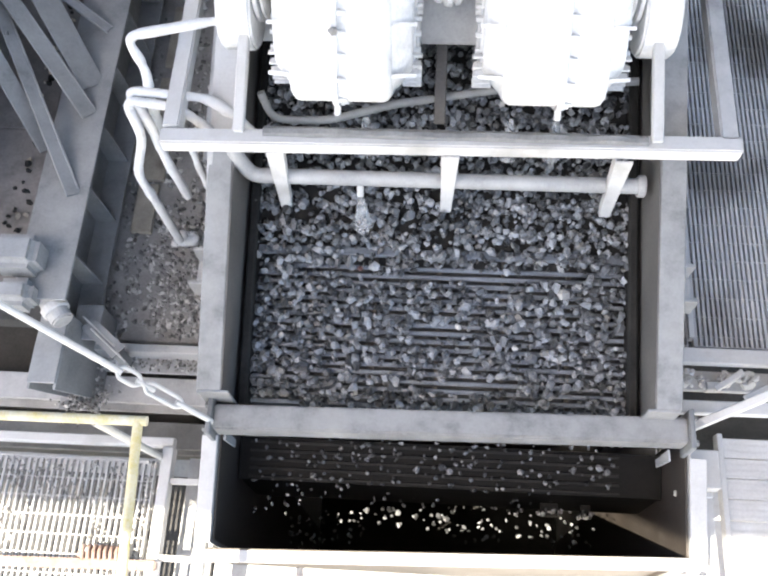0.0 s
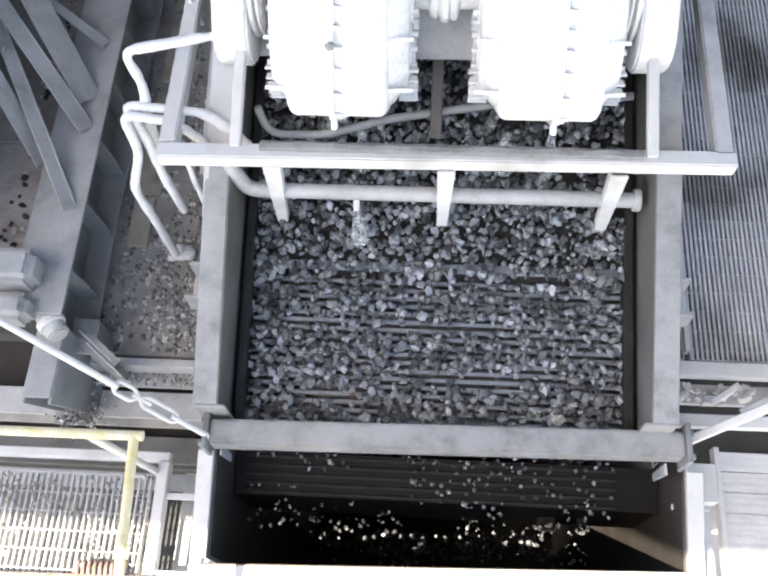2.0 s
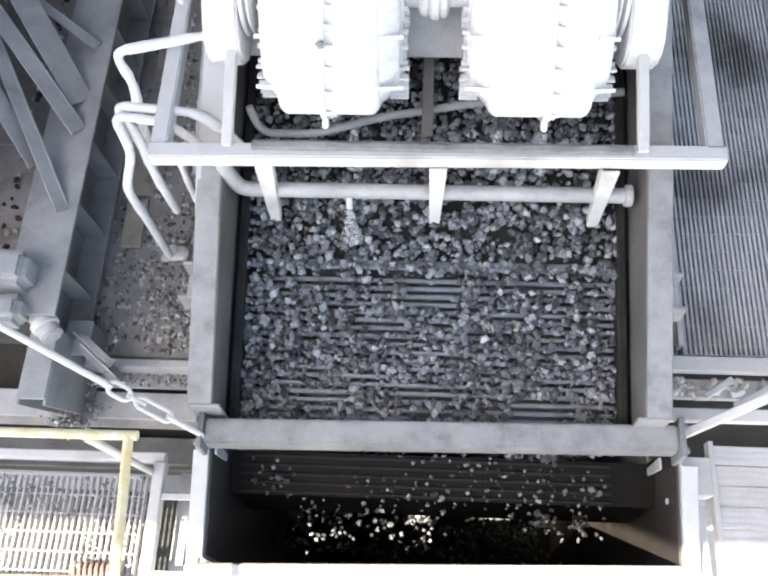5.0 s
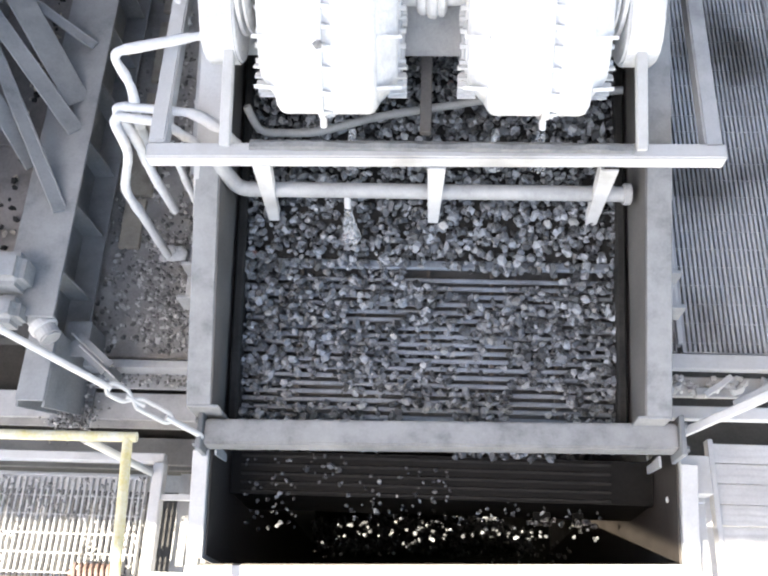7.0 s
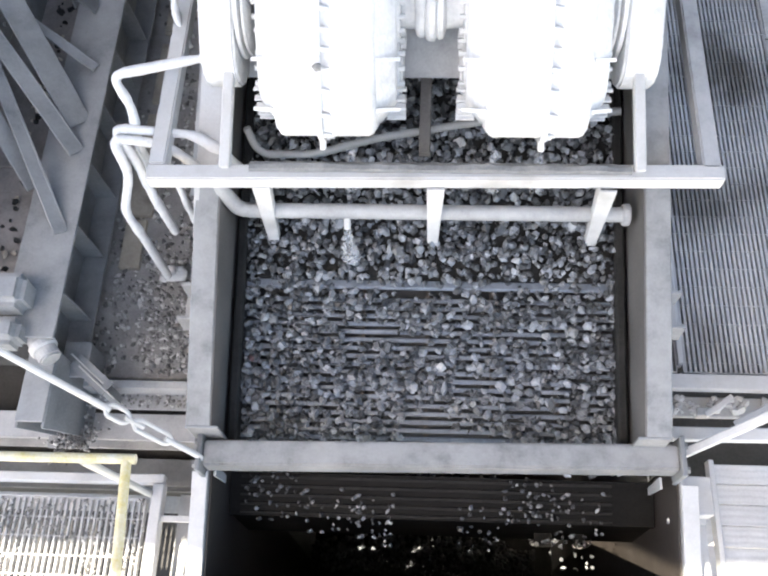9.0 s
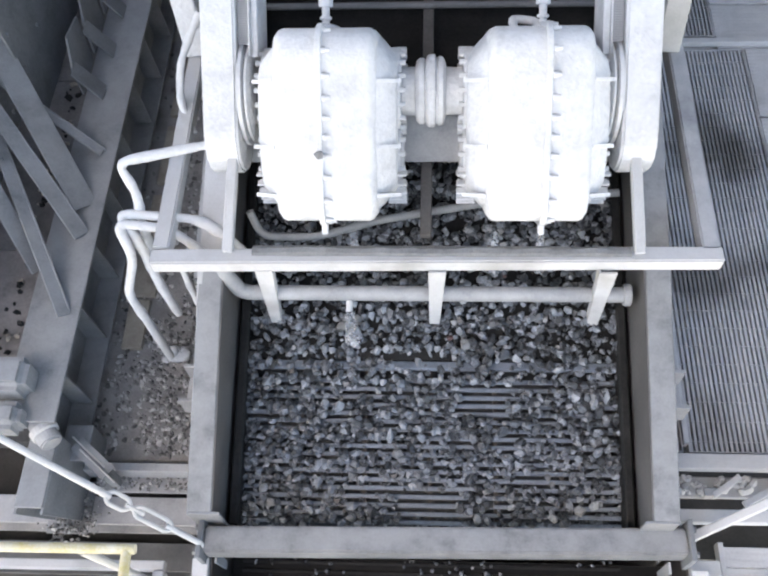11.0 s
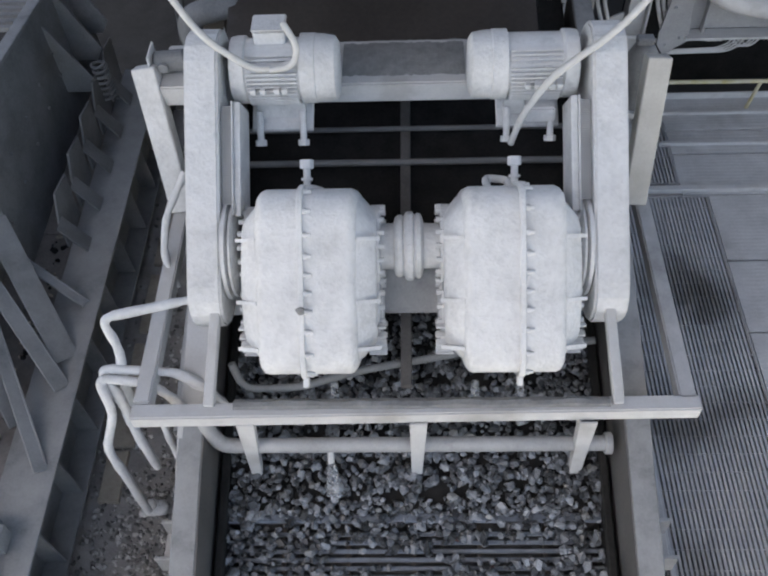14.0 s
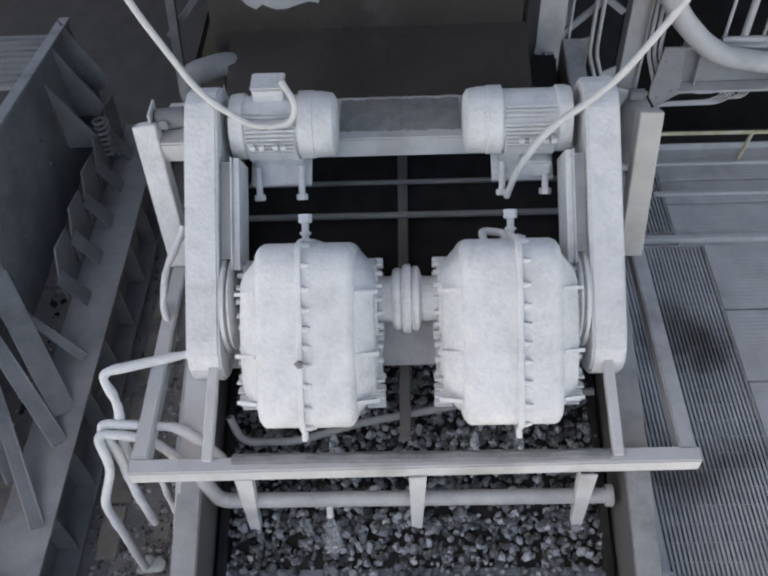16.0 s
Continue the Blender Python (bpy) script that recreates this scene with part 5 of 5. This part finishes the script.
    for x in (-1.44, -1.20):
        bm = new_bm()
        bar(bm, (x, 0.05, 0.02), (x, 0.93, 0.04), 0.06, 0.08)
        solo("edge_beam", bm, FRAME, "white dusty beam beside the chute", "beam", "beams beside the chute", bevel=0.005)
    bm = new_bm()
    box(bm, -1.32, 0.5, -0.32, 0.20, 0.9, 0.02)
    solo("cover_plate", bm, GREY, "dusty grey plate covered in fine gravel", "plate")
    for y in (0.75, 0.35):
        bm = new_bm()
        bar(bm, (-1.42, y, 0.04), (-1.22, y, 0.05), 0.03, 0.03)
        solo("cross_bar", bm, FRAME, "white short bar between two beams", "bar", "bars beside the chute")
    bm = new_bm()
    bar(bm, (-2.8, 0.275, 0.10), (-1.40, 0.305, 0.10), 0.05, 0.05)
    solo("rusty_bar", bm, RUST, "rusty brown bar lying across the near grating", "bar", bevel=0.008, seg=2)
    root = thing("worn_spring", (-1.69, 0.33, 0.02), "rusty worn coil spring beside the brown bar", "spring")
    bm = new_bm()
    tube(bm, [(-1.80 + 0.21 * k / 70, 0.345 + 0.045 * math.cos(k * 0.628), 0.075 + 0.045 * math.sin(k * 0.628)) for k in range(71)], 0.011, 8)
    part("coil", bm, RUST, root, smooth=1.0)
    bm = new_bm()
    tube(bm, [(-1.83, 0.345, 0.075), (-1.56, 0.345, 0.075)], 0.018, 10)
    part("pin", bm, RUST, root, smooth=0.8)
    bm = new_bm()
    box(bm, 0.1, 0.1, -0.35, 2.6, 0.55, 0.04)
    solo("front_deck", bm, FRAME, "sunlit white dusty platform before the chute", "platform", bevel=0.004)
    bm = new_bm()
    for x in (-0.7, -0.55, -0.3, 0.2, 0.32, 0.9):
        box(bm, x, 0.25, -0.3, 0.05, 0.1, 0.06)
    solo("front_clips", bm, GREY, "small grey clips on the front platform", "clips", bevel=0.004)
    bm = new_bm()
    tube(bm, [(0.45, 0.28, -0.22), (0.75, 0.27, -0.22)], 0.06, 16)
    solo("small_roller", bm, DARKGREY, "dark grey roller on the front platform", "roller", smooth=0.8)


def build_far_right():
    # sheet added in near black for the shaded opening behind the platform
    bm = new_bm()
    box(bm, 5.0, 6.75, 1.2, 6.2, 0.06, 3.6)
    solo("wall_right", bm, BLACK, "near-black sheet standing in for the shaded opening", "wall", kind="structure")
    # plant behind the platform
    for x0, w in ((1.21, 0.17), (1.825, 0.15)):
        bm = new_bm()
        bar(bm, (x0, 6.1, -4.0), (x0, 6.1, 3.2), w, 0.02, (0, 1, 0))
        bar(bm, (x0 - w / 2, 6.1, -4.0), (x0 - w / 2, 6.1, 3.2), 0.02, 0.16, (0, 1, 0))
        bar(bm, (x0 + w / 2, 6.1, -4.0), (x0 + w / 2, 6.1, 3.2), 0.02, 0.16, (0, 1, 0))
        solo("column", bm, FRAME, "pale dusty steel column behind the screen", "column", "columns behind the screen", bevel=0.004)
    for x0, x1, z0, z1 in ((1.31, 1.47, 0.58, 1.0), (1.60, 1.72, 0.50, 0.72)):
        bm = new_bm()
        prism(bm, [(x0, z0), (x1, z0), (x1, z1), (x0 + 0.02, z1 - 0.05)], 6.06, 6.08, axis=1)
        for z in (z0 + 0.08, z1 - 0.12):
            tube(bm, [(x0 + 0.04, 6.065, z), (x0 + 0.04, 6.045, z)], 0.014, 6)
        solo("bracket_plate", bm, FRAME, "pale dusty bolted plate between the columns", "plate", "bolted plates", bevel=0.003)
    root = thing("cable_tray", (2.19, 6.0, 0.57), "dusty grey cable tray beam behind the platform", "beam")
    bm = new_bm()
    box(bm, 3.6, 6.0, 0.785, 2.82, 0.02, 0.37)
    part("web", bm, GREY, root, bevel=0.003)
    for z, w in ((0.59, 0.13), (0.98, 0.10)):
        bm = new_bm()
        box(bm, 3.6, 5.99 - w / 2, z, 2.82, w, 0.022)
        part("flange", bm, FRAME, root, bevel=0.004)
    for x in (2.33, 2.95, 3.6):
        bm = new_bm()
        box(bm, x, 5.955, 0.785, 0.02, 0.07, 0.36)
        part("stiffener", bm, GREY, root, bevel=0.003)
    bm = new_bm()
    prism(bm, [(1.985, 0.52), (2.05, 0.42), (2.226, 0.55), (2.19, 0.985), (2.02, 0.985), (1.98, 0.62)], 5.9, 5.92, axis=1)
    for x, z in ((2.05, 0.52), (2.15, 0.58), (2.06, 0.86)):
        tube(bm, [(x, 5.905, z), (x, 5.885, z)], 0.013, 6)
    solo("gusset_plate", bm, GREY, "dusty grey gusset plate", "plate", bevel=0.003)
    bm = new_bm()
    tube(bm, rounded([(1.88, 5.8, 1.85), (1.90, 5.8, 1.55), (2.05, 5.8, 1.31), (2.26, 5.8, 1.09), (2.44, 5.8, 0.97), (2.76, 5.8, 0.90), (3.8, 5.8, 0.80)], 0.15), 0.082, 16)
    solo("fat_pipe", bm, FRAME, "thick dusty white elbow pipe over the platform", "pipe", smooth=0.8)
    # cable loops under the tray
    for k in range(4):
        bm = new_bm()
        x, z = 2.55 + 0.027 * k, 0.455 - 0.012 * k
        tube(bm, rounded([(x + 0.04, 5.93, 0.60), (x + 0.03, 5.93, z + 0.06), (x - 0.06, 5.93, z), (2.10 - 0.02 * k, 5.93, z - 0.01), (2.06 - 0.02 * k, 5.93, z - 0.35)], 0.07), 0.008, 6)
        solo("tray_cable", bm, FRAME, "thin dusty cable looping under the tray", "cable", "cables under the tray", smooth=0.8)
    for k in range(3):
        bm = new_bm()
        x = 2.70 + 0.032 * k
        tube(bm, rounded([(x + 0.05, 5.93, 0.60), (x + 0.02, 5.93, 0.50), (x - 0.05, 5.95, 0.44), (x - 0.10, 5.98, 0.56)], 0.05), 0.008, 6)
        solo("tray_cable", bm, FRAME, "thin dusty cable looping under the tray", "cable", "cables under the tray", smooth=0.8)
    for k, x in enumerate((1.46, 1.515, 1.92, 1.965, 2.01)):
        bm = new_bm()
        tube(bm, rounded([(x, 6.0, 2.6), (x, 5.98, 0.9), (x + 0.1, 5.95, 0.6), (x + 0.5, 5.95, 0.52)], 0.08), 0.016, 8)
        solo("conduit", bm, FRAME, "thin dusty white conduit", "conduit", "conduits by the column", smooth=0.8)
    for k in range(6):
        bm = new_bm()
        x = 2.49 + 0.15 * k
        tube(bm, [(x, 5.985, 0.985), (x + 0.03, 5.985, 2.4)], 0.013 if k % 2 == 0 else 0.028, 10)
        solo("guard_post", bm, FRAME, "pale dusty tube post behind the platform", "post", "tube posts", smooth=0.8)
    for a, b in (((1.1, 6.05, 0.9), (1.7, 6.05, 1.5)), ((1.1, 6.08, 1.7), (1.7, 6.08, 1.2))):
        bm = new_bm()
        bar(bm, a, b, 0.05, 0.03, (0, 1, 0))
        solo("bracing_bar", bm, GREY, "dusty grey bracing bar between the columns", "bar", "bracing bars", bevel=0.003)
    bm = new_bm()
    tube(bm, [(2.46, 5.945, 1.015), (5.0, 5.945, 1.015)], 0.026, 10)
    solo("cross_tube", bm, FRAME, "pale dusty tube across the posts", "tube", smooth=0.8)
    root = thing("far_rail", (3.0, 5.73, 0.0), "worn yellow handrail at the platform's far edge", "handrail")
    bm = new_bm()
    tube(bm, [(1.95, 5.73, 0.28), (4.5, 5.73, 0.26)], 0.017, 10)
    part("top_rail", bm, YELLOW, root, smooth=0.8)
    for x in (2.845, 3.9):
        bm = new_bm()
        tube(bm, [(x, 5.73, 0.27), (x - 0.045, 5.725, 0.0)], 0.016, 8)
        part("post", bm, YELLOW, root, smooth=0.8)
    # left: braces and lump of caked dust behind the guard
    for a, b, w in (((-2.1, 6.2, -2.0), (-1.7, 6.2, 2.6), 0.07), ((-1.45, 6.2, -1.0), (-1.4, 6.2, 2.6), 0.05)):
        bm = new_bm()
        bar(bm, a, b, w, 0.06, (0, 1, 0))
        solo("rear_post", bm, DARKGREY, "dark grey steel post behind the hopper", "post", "rear posts", bevel=0.003)
    for a, b in (((-1.9, 6.25, 1.0), (-1.4, 6.25, 1.6)), ((-1.9, 6.28, 1.65), (-1.2, 6.28, 1.15))):
        bm = new_bm()
        bar(bm, a, b, 0.05, 0.03, (0, 1, 0))
        solo("bracing_bar", bm, DARKGREY, "dark grey bracing bar behind the hopper", "bar", "rear bracing", bevel=0.003)
    bm = new_bm()
    tube(bm, rounded([(-1.13, 4.5, 1.44), (-1.30, 4.5, 1.64), (-1.31, 4.52, 1.83), (-1.02, 4.58, 1.88), (-0.97, 4.6, 1.68)], 0.1), 0.075, 16)
    solo("motor_elbow", bm, DARKGREY, "dusty grey ducting elbow behind the belt guard", "duct", smooth=0.8)
    root = thing("bearing_housing", (1.415, 4.4, 1.2), "dark grey rounded bearing housing behind the belt guard", "bearing housing")
    bm = new_bm()
    tube(bm, [(1.415, 4.4, 1.2), (1.415, 4.4, 1.36), (1.415, 4.4, 1.50), (1.408, 4.4, 1.58), (1.40, 4.4, 1.635), (1.39, 4.4, 1.66)], 0.1, 20, radii=[0.10, 0.098, 0.098, 0.092, 0.065, 0.02])
    part("dome", bm, DARKGREY, root, smooth=0.9)
    bm = new_bm()
    tube(bm, [(1.415, 4.4, 1.185), (1.415, 4.4, 1.225)], 0.125, 20)
    part("foot_flange", bm, FRAME, root, "pale dusty flange", bevel=0.005)
    bm = new_bm()
    box(bm, 1.40, 4.4, 1.685, 0.10, 0.06, 0.05)
    part("cap_block", bm, DARKGREY, root, bevel=0.008)
    root = thing("pipe_clamp", (-1.34, 4.0, 1.865), "dusty pipe clamp on the motor beam", "clamp")
    bm = new_bm()
    box(bm, -1.40, 3.98, 1.93, 0.012, 0.15, 0.15)
    part("clamp_plate", bm, WHITE, root, bevel=0.004)
    bm = new_bm()
    tube(bm, [(-1.39, 3.98, 1.92), (-1.22, 4.0, 1.92)], 0.06, 18)
    part("clamp_ring", bm, DARKGREY, root, "dark grey clamp ring", bevel=0.012)
    bm = new_bm()
    tube(bm, [(-1.33, 3.925, 1.93), (-1.33, 3.905, 1.93)], 0.03, 14)
    part("clamp_boss", bm, STEEL, root, bevel=0.004)


build_setting()
build_floors()
build_screen()
build_lip_beam()
build_chute()
build_frame()
build_exciter(-0.495, -1)
build_exciter(0.495, 1)
build_coupling()
build_bridge()
for side in (-1, 1):
    build_guard(side)
    build_motor(side)
build_pipes()
build_hoses()
build_neighbour()
build_walkways()
build_far_right()


# ---------- moving stones ----------
DROP = 1.0 / math.cos(radians(15))
V_UP, LEN_UP = 0.22, (BACK_Y + 4.0 - STEP_Y) * DROP


def stone_path(s, v_low, lift):
    """Place (y, z) and pitch of a stone s metres of travel time-distance past the step; s below 0 is on the upper deck."""
    if s < 0:
        y = STEP_Y - s / DROP
        return y, deck_z(y) + 0.035 + lift, 15
    y = STEP_Y - s / DROP
    if y > END_Y:
        k = min(s / 0.12, 1)
        return y, deck_z(y) + 0.035 * (1 - k) + lift, 15
    return None


def stone_rows(s0, v_low, lift, x, spin, rnd, every):
    """Rows for one stone or bed piece, s0 metres past the step at the start."""
    s_end = (STEP_Y - END_Y) * DROP
    marks = {round(i * every, 3) for i in range(int(16 / every) + 1)} | {0.0, 16.0}
    t_step = -s0 / V_UP if s0 < 0 else 0
    t_end = t_step + (s_end - max(s0, 0)) / v_low
    fall = [t_end + d for d in (0.0, 0.1, 0.2, 0.3, 0.4, 0.5, 0.6)]
    times = sorted({m for m in marks if m < t_end - 0.05 or m > t_end + 0.65 or m in (0.0, 16.0)} | {f for f in fall if 0.02 < f < 15.98} | {t for t in (t_step - 0.12, t_step, t_step + 0.12, t_end - 0.08) if 0.05 < t < 15.95 and t <= t_end})
    rest_y, rest_z = rnd.uniform(1.10, 1.14), rnd.uniform(-4.1, -3.7)
    rows = []
    for t in times:
        if t <= t_end + 1e-6:
            s = s0 + V_UP * t if t < t_step else max(s0, 0) + v_low * (t - t_step)
            y, z, p = stone_path(min(s, s_end - 1e-4), v_low, lift)
            rows.append((t, pose(x, y, z, p + spin * rnd.uniform(-14, 14), spin * rnd.uniform(-14, 14), spin * rnd.uniform(-25, 25))))
        else:
            d = min(t - t_end, 0.6)
            y = END_Y + 0.02 - 0.05 * min(d, 0.45)
            z = deck_z(END_Y) + lift - 0.15 * d - 4.9 * d * d
            if t > t_end + 0.61:
                y, z = rest_y, rest_z
            rows.append((t, pose(x, y, max(z, rest_z), 15 + 60 * d, 0, 0)))
    return rows


def low_rows(y0, v, lift, x, rnd):
    """Rows for a bed piece on the second deck."""
    t_end = (y0 - LOW_Y) * DROP / v
    rows = []
    times = sorted({0.0, 16.0} | {t for t in (t_end, t_end + 0.12, t_end + 0.24, t_end + 0.36, t_end + 0.5, t_end + 0.7, t_end + 0.97) if 0.02 < t < 15.98})
    for t in times:
        if t <= t_end + 1e-6:
            y = y0 - v * t / DROP
            rows.append((t, pose(x, y, low_z(y) + lift, 15)))
        else:
            d = min(t - t_end, 0.97)
            rows.append((t, pose(x, LOW_Y - 0.05 - 0.12 * min(d, 0.5), low_z(LOW_Y) + lift - 0.1 * d - 4.9 * d * d, 15 + 50 * d)))
    return rows


def bed_mesh(k, wid, ln, n, big, size=1.0):
    rnd = random.Random(100 + k)
    bm = new_bm()
    for i in range(n):
        r = size * (rnd.uniform(0.013, 0.024) if rnd.random() > big else rnd.uniform(0.024, 0.036))
        rock(bm, rnd, (rnd.uniform(-wid / 2, wid / 2), rnd.uniform(-ln / 2, ln / 2), r * 0.55 + rnd.uniform(0, 0.03)), r, rnd.choice((8, 9, 10)))
    return mesh_of("stone_bed", bm, STONE)


def motions():
    rnd = random.Random(21)
    lanes, wid, ln = 7, 0.29, 0.16
    beds = [bed_mesh(k, wid * 1.05, ln * 1.45, 78, 0.35) for k in range(12)]
    tag = "bed of wet dark grey crushed stones sliding down the deck"
    for j in range(lanes):
        x = (j - (lanes - 1) / 2) * wid
        off = abs(j - 3.4)
        v_low = 0.42 - 0.05 * off
        s = -LEN_UP
        while s < (STEP_Y - END_Y) * DROP:
            ob = new("stone_bed", beds[rnd.randrange(12)])
            tagged(ob, tag, "gravel", "sliding stone bed", "stuff")
            walk(ob, stone_rows(s + rnd.uniform(-0.03, 0.03), v_low * rnd.uniform(0.94, 1.06), rnd.uniform(-0.004, 0.008), x + rnd.uniform(-0.02, 0.02), 0, rnd, 2.0))
            s += ln if s < 0 else ln * v_low / V_UP
    thin = [bed_mesh(50 + k, wid, ln * 1.5, 26, 0.12, 0.7) for k in range(6)]
    for j in range(lanes):
        x = (j - (lanes - 1) / 2) * wid
        y = LOW_Y - 0.33
        while y < LOW_Y + 0.36 * 16 + 0.4:
            ob = new("stone_bed", thin[rnd.randrange(6)])
            tagged(ob, "thin bed of wet stones sliding down the second deck", "gravel", "sliding stone bed", "stuff")
            walk(ob, low_rows(y, 0.36 * rnd.uniform(0.95, 1.05), 0.0, x, rnd))
            y += rnd.uniform(0.15, 0.26)
    shapes = []
    for k in range(14):
        bm = new_bm()
        rock(bm, rnd, (0, 0, 0), 1.0, 12)
        for mt in (STONE, PALE, RED):
            shapes.append(mesh_of("stone", bm.copy(), mt))
        bm.free()
    for i in range(290):
        r = rnd.uniform(0.018, 0.032) if rnd.random() < 0.85 else rnd.uniform(0.032, 0.046)
        tone = 1 if rnd.random() < 0.5 else (2 if rnd.random() < 0.06 else 0)
        ob = new("stone", shapes[rnd.randrange(14) * 3 + tone])
        ob.scale = (r, r * rnd.uniform(0.8, 1.0), r * rnd.uniform(0.7, 0.9))
        tagged(ob, ("wet dark grey crushed stone", "pale grey crushed stone", "reddish crushed stone")[tone] + " riding on the screen deck", "stone", "stones on the deck")
        x = rnd.uniform(-0.98, 0.98)
        s0 = rnd.uniform(-(1.4 + 3.2), (STEP_Y - END_Y) * DROP)
        walk(ob, stone_rows(s0, 0.36 - 0.11 * abs(x) + rnd.uniform(-0.05, 0.05), r * 0.55 + 0.03, x, 1, rnd, 1.0))


motions()
